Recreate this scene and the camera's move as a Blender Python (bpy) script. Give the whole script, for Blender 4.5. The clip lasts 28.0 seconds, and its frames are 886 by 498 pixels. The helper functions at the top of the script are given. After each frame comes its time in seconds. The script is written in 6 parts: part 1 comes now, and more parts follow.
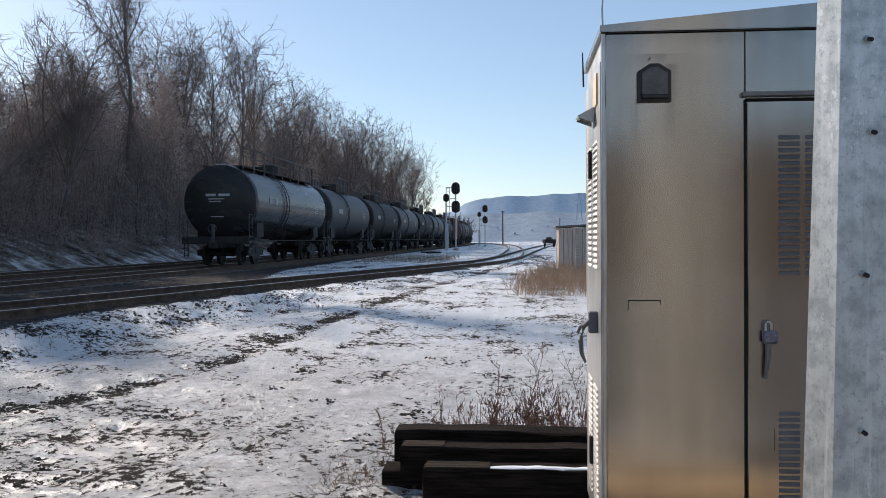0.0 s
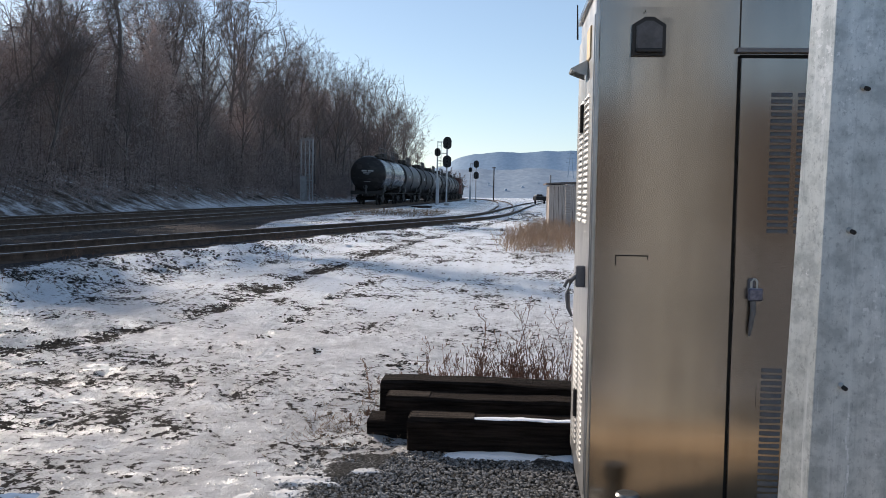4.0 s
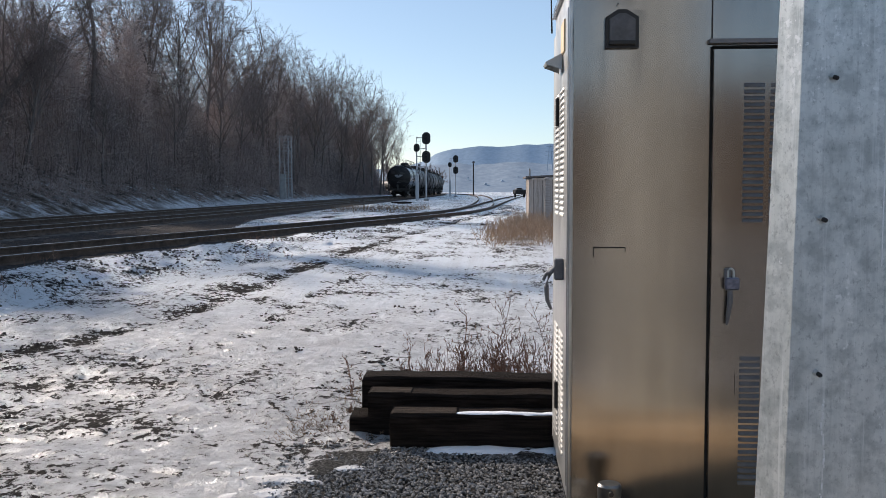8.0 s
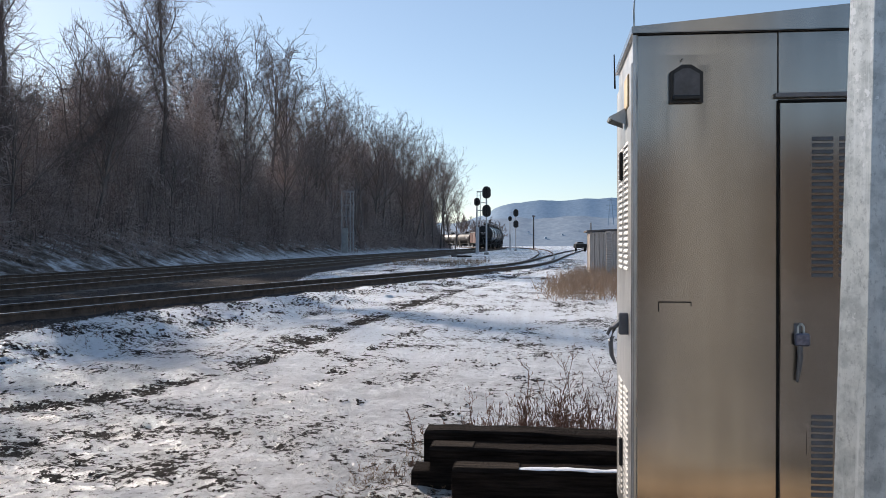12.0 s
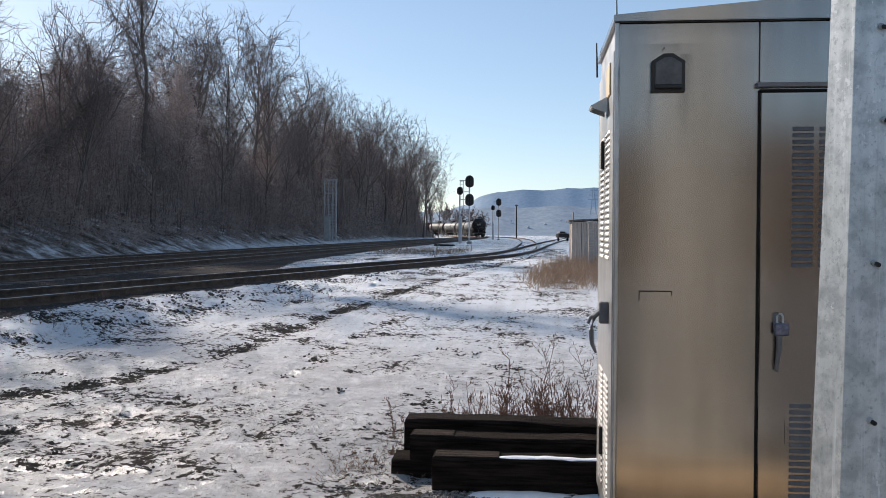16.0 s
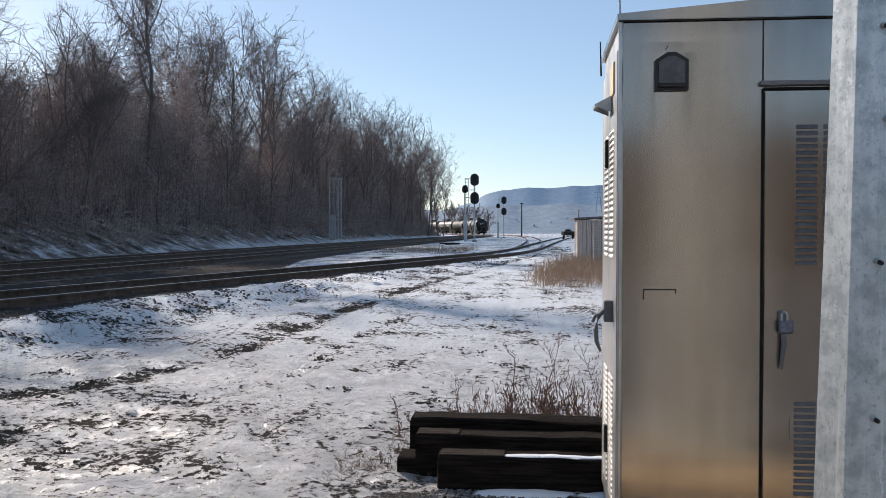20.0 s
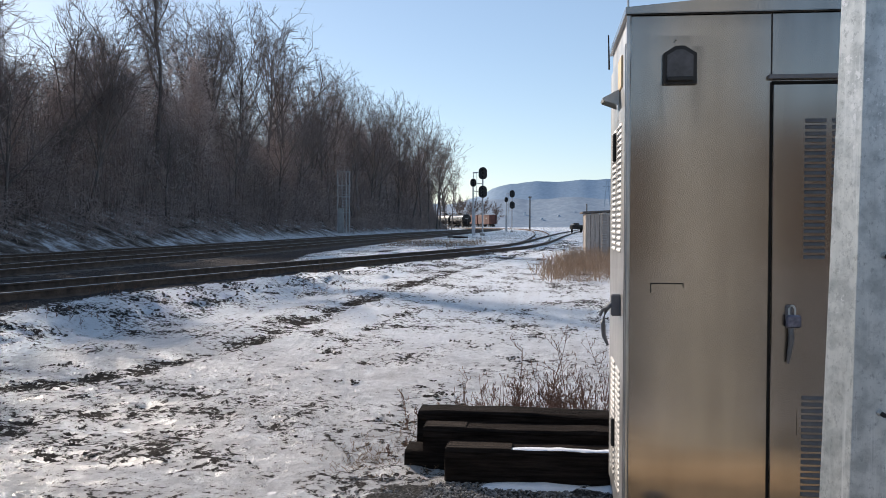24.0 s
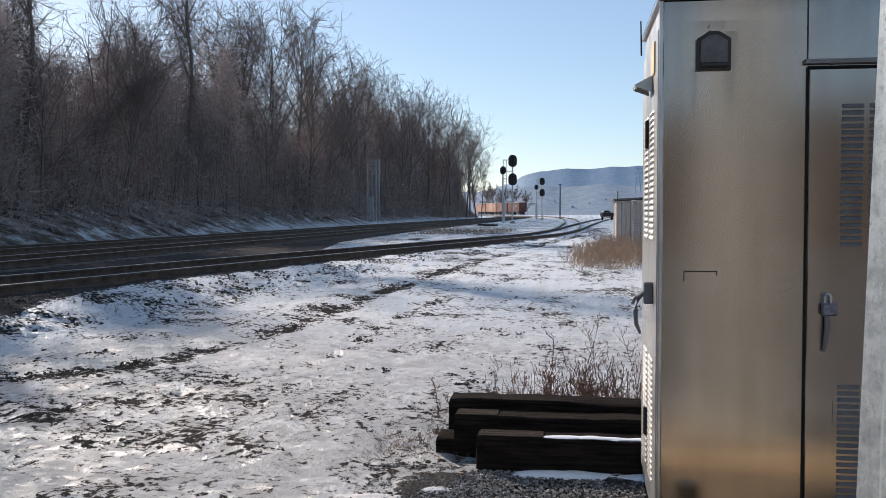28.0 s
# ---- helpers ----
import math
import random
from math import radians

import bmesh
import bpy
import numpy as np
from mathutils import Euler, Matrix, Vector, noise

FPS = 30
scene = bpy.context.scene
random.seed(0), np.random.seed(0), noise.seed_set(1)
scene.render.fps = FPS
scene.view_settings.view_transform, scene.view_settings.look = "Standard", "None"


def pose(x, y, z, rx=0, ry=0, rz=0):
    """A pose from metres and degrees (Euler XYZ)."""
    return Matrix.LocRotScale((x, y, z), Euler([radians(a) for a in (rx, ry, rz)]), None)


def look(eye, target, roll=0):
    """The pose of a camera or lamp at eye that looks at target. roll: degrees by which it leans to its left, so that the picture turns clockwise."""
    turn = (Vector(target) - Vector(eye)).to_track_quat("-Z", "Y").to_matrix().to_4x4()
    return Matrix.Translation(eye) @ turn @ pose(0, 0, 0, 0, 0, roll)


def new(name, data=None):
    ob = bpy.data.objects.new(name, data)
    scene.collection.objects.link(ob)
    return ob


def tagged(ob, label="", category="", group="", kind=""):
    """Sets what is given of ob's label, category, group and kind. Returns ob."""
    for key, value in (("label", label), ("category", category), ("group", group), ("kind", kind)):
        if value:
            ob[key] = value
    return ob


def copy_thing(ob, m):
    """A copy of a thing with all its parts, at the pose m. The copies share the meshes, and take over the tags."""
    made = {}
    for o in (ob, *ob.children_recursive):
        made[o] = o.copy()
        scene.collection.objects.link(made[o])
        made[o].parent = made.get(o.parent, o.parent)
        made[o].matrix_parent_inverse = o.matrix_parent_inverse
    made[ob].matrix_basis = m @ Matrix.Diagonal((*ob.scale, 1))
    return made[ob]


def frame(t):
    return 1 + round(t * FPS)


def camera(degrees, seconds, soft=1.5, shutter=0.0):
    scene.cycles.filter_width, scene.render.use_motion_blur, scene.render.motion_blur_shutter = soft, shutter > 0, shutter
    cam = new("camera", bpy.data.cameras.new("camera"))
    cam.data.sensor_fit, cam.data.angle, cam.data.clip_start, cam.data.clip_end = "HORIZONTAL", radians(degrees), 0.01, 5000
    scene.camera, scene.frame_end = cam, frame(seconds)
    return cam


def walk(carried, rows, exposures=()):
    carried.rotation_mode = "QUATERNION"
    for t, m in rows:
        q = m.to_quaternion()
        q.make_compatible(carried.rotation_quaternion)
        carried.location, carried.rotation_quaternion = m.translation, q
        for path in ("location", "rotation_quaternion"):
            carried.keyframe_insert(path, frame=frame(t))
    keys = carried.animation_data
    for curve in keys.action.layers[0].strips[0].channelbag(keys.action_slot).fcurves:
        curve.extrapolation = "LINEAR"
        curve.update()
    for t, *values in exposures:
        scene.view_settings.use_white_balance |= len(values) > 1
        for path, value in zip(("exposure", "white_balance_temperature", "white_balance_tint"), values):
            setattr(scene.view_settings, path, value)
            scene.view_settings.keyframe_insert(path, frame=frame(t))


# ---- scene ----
cam = camera(51.03, 28.0, 0.8)
# seconds, eye x y z, yaw, pitch, roll
PATH = [
    (0, -0.013, 0.013, 1.618, 4.660, -0.600, 0.339),
    (0.5, -0.015, 0.022, 1.610, 3.819, -0.555, 0.320),
    (1, -0.021, 0.012, 1.602, 3.958, -0.238, -0.391),
    (1.5, -0.026, 0.015, 1.597, 4.563, -1.390, -0.525),
    (2, -0.020, 0.015, 1.597, 4.773, -2.260, -1.187),
    (2.5, -0.011, 0.017, 1.597, 4.441, -2.812, -0.942),
    (3, -0.010, 0.026, 1.597, 4.282, -3.195, -0.884),
    (3.5, -0.008, 0.023, 1.598, 4.165, -3.284, -0.918),
    (5.5, -0.003, 0.015, 1.599, 3.379, -3.678, -0.612),
    (6, 0.012, 0.010, 1.600, 2.546, -3.627, -0.089),
    (6.5, 0.019, 0.010, 1.600, 1.815, -3.694, 0.290),
    (7, 0.016, 0.015, 1.598, 1.685, -3.777, 0.130),
    (7.5, 0.010, 0.018, 1.598, 1.965, -3.754, 0.074),
    (8, 0.007, 0.017, 1.600, 2.852, -3.661, 0.149),
    (8.5, 0.005, 0.015, 1.600, 3.654, -3.387, 0.330),
    (9, 0.007, -0.006, 1.607, 7.280, -0.073, 1.742),
    (9.5, 0.001, -0.018, 1.608, 8.089, 1.401, 1.234),
    (10, -0.007, -0.036, 1.602, 9.058, 1.671, 0.642),
    (10.5, -0.006, -0.033, 1.599, 8.621, 1.434, 0.491),
    (11, -0.005, -0.014, 1.599, 6.981, 0.065, 0.314),
    (11.5, -0.005, -0.018, 1.598, 6.834, -0.111, 0.187),
    (12, -0.010, -0.012, 1.599, 6.551, -0.340, 0.017),
    (12.5, -0.007, -0.016, 1.601, 6.510, -0.325, 0.183),
    (13, 0.002, -0.013, 1.601, 6.203, -0.375, 0.261),
    (13.5, 0.008, -0.019, 1.599, 6.119, -0.434, 0.217),
    (15.5, 0.001, 0.003, 1.598, 5.648, -1.000, -0.084),
    (16, -0.002, 0.009, 1.595, 5.494, -1.020, -0.269),
    (16.5, -0.003, 0.010, 1.597, 5.336, -1.287, -0.434),
    (17, -0.001, 0.004, 1.600, 5.335, -1.335, -0.404),
    (17.5, 0.002, 0.008, 1.597, 5.219, -1.386, -0.377),
    (18, 0.002, 0.007, 1.597, 5.220, -1.393, -0.405),
    (18.5, 0.005, 0.003, 1.600, 5.335, -1.369, -0.009),
    (19, 0.006, -0.005, 1.599, 5.349, -1.236, 0.069),
    (19.5, 0.006, -0.008, 1.598, 5.364, -1.133, 0.261),
    (20, 0.003, -0.004, 1.600, 5.819, -1.127, -0.044),
    (20.5, 0.004, -0.010, 1.601, 6.184, -1.096, -0.140),
    (21, 0.003, -0.011, 1.599, 6.252, -1.070, -0.042),
    (21.5, 0.003, -0.008, 1.602, 6.335, -1.130, 0.057),
    (23.5, 0.005, -0.010, 1.600, 6.222, -1.533, -0.108),
    (24, 0.007, -0.011, 1.600, 6.321, -1.524, -0.131),
    (24.5, 0.010, -0.009, 1.600, 6.498, -1.507, -0.051),
    (25, 0.011, -0.015, 1.598, 6.463, -1.554, 0.255),
    (25.5, 0.010, -0.001, 1.599, 6.395, -1.876, 0.206),
    (26, 0.007, 0.001, 1.598, 6.388, -2.038, 0.118),
    (26.5, 0.004, -0.000, 1.598, 6.348, -2.221, 0.106),
    (27, 0.001, 0.002, 1.597, 6.445, -2.325, -0.057),
    (27.5, -0.004, -0.005, 1.598, 7.399, -2.274, 0.025),
    (28, -0.001, -0.012, 1.602, 8.154, -2.267, 0.087),
]
walk(cam, [(t, pose(x, y, z, 90 + pitch, roll, yaw)) for t, x, y, z, yaw, pitch, roll in PATH])

# ---- light ----
SUN_EL, SUN_AZ = 23.5, 46.0          # degrees; azimuth counted from +y towards -x
scene.view_settings.exposure = 0.40
world = bpy.data.worlds.new("sky")
scene.world = world
world.use_nodes = True
_n = world.node_tree.nodes
_sky = _n.new("ShaderNodeTexSky")
_sky.sky_type = "NISHITA"
_sky.sun_disc = False
_sky.sun_elevation = radians(SUN_EL)
_sky.sun_rotation = radians(360 - SUN_AZ)
_sky.air_density, _sky.dust_density, _sky.ozone_density = 0.8, 0.3, 1.1
# thin high haze: a pale even veil over the clear sky
_haze = _n.new("ShaderNodeMix")
_haze.data_type, _haze.blend_type = "RGBA", "ADD"
_haze.inputs[0].default_value = 1.0
_haze.inputs[7].default_value = (1.35, 1.92, 2.75, 1)
world.node_tree.links.new(_sky.outputs[0], _haze.inputs[6])
world.node_tree.links.new(_haze.outputs[2], _n["Background"].inputs[0])
_n["Background"].inputs[1].default_value = 0.072
sun_data = bpy.data.lights.new("sun", "SUN")
sun_data.energy, sun_data.angle, sun_data.color = 5.0, radians(0.53), (1.0, 0.88, 0.77)
sun = new("sun", sun_data)
_sd = Vector((-math.sin(radians(SUN_AZ)) * math.cos(radians(SUN_EL)), math.cos(radians(SUN_AZ)) * math.cos(radians(SUN_EL)), math.sin(radians(SUN_EL))))
sun.matrix_world = look(_sd * 50, (0, 0, 0))


# ---- materials ----
def material(name):
    m = bpy.data.materials.new(name)
    m.use_nodes = True
    t = m.node_tree
    return m, t, t.nodes["Principled BSDF"]


def node(t, kind, **sets):
    n = t.nodes.new(kind)
    for key, value in sets.items():
        if key in n.inputs.keys():
            n.inputs[key].default_value = value
    return n


def ramp(t, source, stops):
    r = t.nodes.new("ShaderNodeValToRGB")
    while len(r.color_ramp.elements) < len(stops):
        r.color_ramp.elements.new(0.5)
    for e, (p, c) in zip(r.color_ramp.elements, stops):
        e.position = p
        e.color = (*c, 1) if isinstance(c, tuple) else (c, c, c, 1)
    t.links.new(source, r.inputs[0])
    return r.outputs[0]


def coords(t, scale=(1, 1, 1), space="Object"):
    c = t.nodes.new("ShaderNodeTexCoord")
    m = t.nodes.new("ShaderNodeMapping")
    m.inputs["Scale"].default_value = scale
    t.links.new(c.outputs[space], m.inputs[0])
    return m.outputs[0]


def world_coords(t, scale=(1, 1, 1)):
    c = t.nodes.new("ShaderNodeNewGeometry")
    m = t.nodes.new("ShaderNodeMapping")
    m.inputs["Scale"].default_value = scale
    t.links.new(c.outputs["Position"], m.inputs[0])
    return m.outputs[0]


def noise_at(t, vec, scale, detail=5.0, rough=0.6):
    n = node(t, "ShaderNodeTexNoise", Scale=scale, Detail=detail, Roughness=rough)
    t.links.new(vec, n.inputs["Vector"])
    return n.outputs[0]


def mix(t, fac, a, b, blend="MIX"):
    n = t.nodes.new("ShaderNodeMix")
    n.data_type, n.blend_type = "RGBA", blend
    for sock, v in ((n.inputs[0], fac), (n.inputs[6], a), (n.inputs[7], b)):
        if isinstance(v, (int, float)):
            sock.default_value = v
        elif isinstance(v, tuple):
            sock.default_value = (*v, 1)
        else:
            t.links.new(v, sock)
    return n.outputs[2]


def maths(t, op, a, b=0.0):
    n = t.nodes.new("ShaderNodeMath")
    n.operation = op
    for sock, v in ((n.inputs[0], a), (n.inputs[1], b)):
        if isinstance(v, (int, float)):
            sock.default_value = v
        else:
            t.links.new(v, sock)
    return n.outputs[0]


def bump(t, bsdf, height, strength=0.3, distance=0.01):
    b = node(t, "ShaderNodeBump", Strength=strength, Distance=distance)
    t.links.new(height, b.inputs["Height"])
    t.links.new(b.outputs[0], bsdf.inputs["Normal"])


def plain(name, dark, light, rough=0.6, metal=0.0, scale=6.0, stretch=(1, 1, 1), relief=0.2, depth=0.005, fine=60.0, spread=(0.3, 0.7), shine=0.5):
    """Two-scale surface: broad stains between dark and light, fine grain in relief and gloss."""
    m, t, b = material(name)
    v = coords(t, stretch)
    big = noise_at(t, v, scale, 6)
    small = noise_at(t, v, fine, 4)
    base = ramp(t, big, [(spread[0], dark), (spread[1], light)])
    col = mix(t, 0.35, base, ramp(t, small, [(0.3, 0.35), (0.7, 0.65)]), "OVERLAY")
    t.links.new(col, b.inputs["Base Color"])
    rg = t.nodes.new("ShaderNodeMapRange")
    rg.inputs[3].default_value, rg.inputs[4].default_value = max(0.02, rough - 0.1), min(1, rough + 0.1)
    t.links.new(big, rg.inputs[0])
    t.links.new(rg.outputs[0], b.inputs["Roughness"])
    b.inputs["Metallic"].default_value = metal
    b.inputs["Specular IOR Level"].default_value = shine if rough < 0.8 else min(shine, 0.15)
    if relief:
        bump(t, b, small, relief, depth)
    return m


def ground_material():
    """Thin trodden snow over dirt and gravel; the attributes say where the wheels, stones and leaf litter are."""
    m, t, b = material("snowy_ground")
    v = world_coords(t)

    def attr(name):
        a = t.nodes.new("ShaderNodeAttribute")
        a.attribute_name = name
        return a.outputs["Fac"]

    def weigh(*pairs):
        out = None
        for value, k in pairs:
            w = maths(t, "MULTIPLY", value, k)
            out = w if out is None else maths(t, "ADD", out, w)
        return out
    dirt, gravel, forest, mirrored_tan, clod = attr("dirt"), attr("gravel"), attr("forest"), attr("mirrored_tan"), attr("clod")
    n_patch = noise_at(t, v, 0.5, 4, 0.55)
    n_mid = noise_at(t, v, 2.6, 7, 0.65)
    n_clod = noise_at(t, v, 13.0, 8, 0.72)
    n_fine = noise_at(t, v, 45, 5, 0.7)
    # wheel-drawn streaks along the yard
    lines = t.nodes.new("ShaderNodeMapping")
    lines.inputs["Rotation"].default_value = (0, 0, radians(12))
    lines.inputs["Scale"].default_value = (6.0, 0.25, 1)
    t.links.new(v, lines.inputs[0])
    n_line = noise_at(t, lines.outputs[0], 1.0, 4, 0.6)
    wear = weigh((n_clod, 1.0), (n_patch, 0.44), (clod, 0.22), (dirt, 0.185), (n_fine, 0.22), (n_line, 0.12))
    bare = ramp(t, maths(t, "SUBTRACT", wear, 0.5), [(0.59, 0.0), (0.61, 1.0)])
    trod = ramp(t, weigh((n_mid, 0.5), (noise_at(t, v, 7.0, 6, 0.7), 0.5)), [(0.37, (0.40, 0.385, 0.385)), (0.5, (0.64, 0.625, 0.63)), (0.61, (0.90, 0.89, 0.895))])
    fresh = mix(t, n_mid, (0.80, 0.83, 0.88), (0.94, 0.955, 0.98))
    snow = mix(t, attr("clean"), trod, fresh)
    snow = mix(t, ramp(t, n_line, [(0.46, 0.0), (0.62, 0.30)]), snow, (0.60, 0.58, 0.57))
    snow = mix(t, ramp(t, maths(t, "SUBTRACT", wear, 0.5), [(0.50, 0.0), (0.59, 0.5)]), snow, (0.36, 0.335, 0.315))
    snow = mix(t, ramp(t, n_fine, [(0.36, 0.26), (0.45, 0.0)]), snow, (0.42, 0.40, 0.40))
    soil = ramp(t, n_fine, [(0.3, (0.016, 0.014, 0.013)), (0.55, (0.048, 0.042, 0.038)), (0.75, (0.13, 0.115, 0.10))])
    col = mix(t, bare, snow, soil)
    stone = ramp(t, noise_at(t, v, 55, 3, 0.8), [(0.3, (0.022, 0.022, 0.023)), (0.5, (0.075, 0.072, 0.068)), (0.72, (0.22, 0.21, 0.20))])
    bed = ramp(t, noise_at(t, v, 22, 6, 0.8), [(0.3, (0.034, 0.030, 0.029)), (0.55, (0.085, 0.075, 0.072)), (0.75, (0.19, 0.17, 0.163))])
    g_edge = ramp(t, maths(t, "SUBTRACT", weigh((gravel, 1.0), (n_clod, 1.5), (n_mid, 0.5)), 1.0), [(0.44, 0.0), (0.53, 1.0)])
    col = mix(t, g_edge, col, stone)
    b_edge = ramp(t, maths(t, "ADD", attr("bed"), maths(t, "MULTIPLY", maths(t, "SUBTRACT", n_clod, 0.5), 2.0)), [(0.42, 0.0), (0.55, 1.0)])
    col = mix(t, b_edge, col, bed)
    leaf = ramp(t, noise_at(t, v, 0.8, 8, 0.72), [(0.35, (0.06, 0.05, 0.042)), (0.46, (0.17, 0.14, 0.12)), (0.51, (0.28, 0.25, 0.235)), (0.62, (0.76, 0.77, 0.80))])
    col = mix(t, forest, col, leaf)
    # tan of the unseen strip that the cabinet mirrors as sunlit ground
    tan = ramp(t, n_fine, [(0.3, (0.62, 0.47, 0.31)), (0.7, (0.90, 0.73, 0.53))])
    tan_edge = ramp(t, maths(t, "SUBTRACT", weigh((mirrored_tan, 1.0), (n_clod, 0.7), (n_mid, 0.5)), 0.5), [(0.5, 0.0), (0.7, 1.0)])
    col = mix(t, tan_edge, col, tan)
    t.links.new(col, b.inputs["Base Color"])
    cover = maths(t, "MAXIMUM", maths(t, "MAXIMUM", bare, g_edge), maths(t, "MAXIMUM", b_edge, forest))
    rg = t.nodes.new("ShaderNodeMapRange")
    rg.inputs[3].default_value, rg.inputs[4].default_value = 0.34, 0.98
    t.links.new(cover, rg.inputs[0])
    t.links.new(rg.outputs[0], b.inputs["Roughness"])
    sp = t.nodes.new("ShaderNodeMapRange")
    sp.inputs[3].default_value, sp.inputs[4].default_value = 0.6, 0.05
    t.links.new(cover, sp.inputs[0])
    t.links.new(sp.outputs[0], b.inputs["Specular IOR Level"])
    bump(t, b, weigh((n_mid, 0.9), (n_clod, 1.0), (n_fine, 0.6), (n_line, 0.6)), 1.0, 0.085)
    return m


GROUND = ground_material()
BALLAST = plain("ballast", (0.045, 0.041, 0.038), (0.15, 0.132, 0.12), 0.9, 0, 9, relief=0.9, depth=0.03, fine=28)
STONE = plain("crushed_stone", (0.035, 0.034, 0.034), (0.36, 0.345, 0.33), 0.85, 0, 34, relief=0.4, fine=120, spread=(0.36, 0.66))
SOIL = plain("frozen_soil", (0.022, 0.019, 0.017), (0.085, 0.07, 0.058), 0.95, 0, 12, relief=0.4, fine=90)
SNOW = plain("snow", (0.74, 0.76, 0.80), (0.88, 0.88, 0.89), 0.6, 0, 5, relief=0.5, depth=0.01, fine=60)
SLEEPER_WOOD = plain("old_sleeper", (0.07, 0.06, 0.053), (0.20, 0.17, 0.15), 0.95, 0, 4, (0.6, 6, 6), 0.5, 0.01, 30)
# paler copy of the cabinet's metal: its sunlit side is put into the colour
SUNLIT_METAL = plain("sunlit_side_metal", (0.36, 0.36, 0.355), (0.56, 0.555, 0.54), 0.33, 0.9, 5, (1, 1, 0.4), 0.10, 0.004, 30)
RAIL_SIDE = plain("rusty_rail", (0.07, 0.05, 0.04), (0.17, 0.12, 0.09), 0.8, 0.3, 5)
RAIL_TOP = plain("worn_rail_head", (0.22, 0.20, 0.19), (0.42, 0.40, 0.38), 0.45, 1.0, 4, relief=0.05)
TIE_WOOD = plain("creosoted_timber", (0.009, 0.007, 0.006), (0.050, 0.038, 0.031), 0.9, 0, 5, (0.6, 9, 9), 1.0, 0.02, 30, shine=0.04)
TIE_GREY = plain("weathered_timber", (0.018, 0.014, 0.012), (0.10, 0.078, 0.062), 0.9, 0, 5, (0.6, 9, 9), 1.0, 0.02, 30, shine=0.05)
GALV = plain("galvanised_steel", (0.34, 0.36, 0.36), (0.58, 0.60, 0.59), 0.5, 0.75, 5, (1, 1, 0.45), 0.12, 0.003, 45)
GALV_FAR = plain("weathered_galvanised", (0.26, 0.26, 0.26), (0.42, 0.42, 0.41), 0.6, 0.4, 3)
BLACK = plain("black_paint", (0.008, 0.008, 0.009), (0.022, 0.021, 0.02), 0.55, 0, 3)
TANK = plain("black_tank_paint", (0.012, 0.012, 0.013), (0.034, 0.031, 0.03), 0.26, 0, 0.8, (1, 0.15, 2), 0.04, 0.003, 20, (0.3, 0.7), 0.22)
TANK_MATTE = plain("matte_tank_paint", (0.010, 0.010, 0.011), (0.030, 0.027, 0.027), 0.55, 0, 0.8, (1, 0.15, 2), 0.04, 0.003, 20, (0.3, 0.7), 0.12)
TANK_GREY = plain("dusty_tank_paint", (0.015, 0.016, 0.018), (0.05, 0.047, 0.05), 0.45, 0, 0.8, (1, 0.15, 2), 0.04, 0.003, 20, (0.3, 0.7), 0.15)
STEEL_DARK = plain("grimy_steel", (0.012, 0.011, 0.010), (0.045, 0.04, 0.036), 0.75, 0.2, 4)
WHITE_MARK = plain("white_marking", (0.30, 0.30, 0.31), (0.5, 0.5, 0.5), 0.6, 0, 8)
ZINC_WHITE = plain("white_zinc", (0.72, 0.73, 0.71), (0.9, 0.9, 0.88), 0.7, 0, 60, relief=0)
DIRTY_SNOW = plain("dirty_snow", (0.42, 0.395, 0.38), (0.74, 0.72, 0.71), 0.7, 0, 9, relief=0.8, depth=0.02, fine=45)
CAR_RED = plain("oxide_red_paint", (0.12, 0.038, 0.027), (0.20, 0.065, 0.045), 0.7, 0, 0.9)
CAR_ORANGE = plain("faded_orange_paint", (0.38, 0.20, 0.145), (0.52, 0.30, 0.22), 0.7, 0, 0.9)
CAR_BROWN = plain("brown_paint", (0.09, 0.035, 0.028), (0.15, 0.06, 0.045), 0.7, 0, 0.9)
BARK = plain("bark", (0.12, 0.10, 0.09), (0.22, 0.185, 0.17), 0.95, 0, 3, (1, 1, 0.3), 0.5, 0.02, 20)
TWIG = plain("twigs", (0.15, 0.125, 0.115), (0.26, 0.215, 0.20), 0.95, 0, 2, relief=0)
# the next two are paler than twigs, with the wood's haze put in
BRUSH = plain("brushwood", (0.36, 0.295, 0.27), (0.60, 0.50, 0.46), 0.95, 0, 0.3, relief=0)
CLIMBER = plain("dead_climbers", (0.42, 0.365, 0.345), (0.62, 0.545, 0.515), 0.95, 0, 0.25, relief=0)
WEED = plain("dry_weed", (0.13, 0.075, 0.055), (0.28, 0.17, 0.12), 0.95, 0, 3, relief=0)
for _m in (BRUSH, CLIMBER):
    # withered leaves let some light through
    _t = _m.node_tree
    _b = _t.nodes["Principled BSDF"]
    _out = _t.nodes["Material Output"]
    _thin = _t.nodes.new("ShaderNodeBsdfTranslucent")
    _t.links.new(_b.inputs["Base Color"].links[0].from_socket, _thin.inputs[0])
    _both = _t.nodes.new("ShaderNodeMixShader")
    _both.inputs[0].default_value = 0.38
    _t.links.new(_b.outputs[0], _both.inputs[1])
    _t.links.new(_thin.outputs[0], _both.inputs[2])
    _t.links.new(_both.outputs[0], _out.inputs[0])
STRAW = plain("dry_grass", (0.30, 0.19, 0.125), (0.54, 0.395, 0.27), 0.9, 0, 3, relief=0)
PLANK = plain("grey_planks", (0.30, 0.26, 0.23), (0.52, 0.46, 0.41), 0.9, 0, 3, (8, 8, 0.6), 0.5, 0.01, 25)
ROOFING = plain("roofing", (0.10, 0.09, 0.085), (0.18, 0.16, 0.15), 0.9, 0, 4)
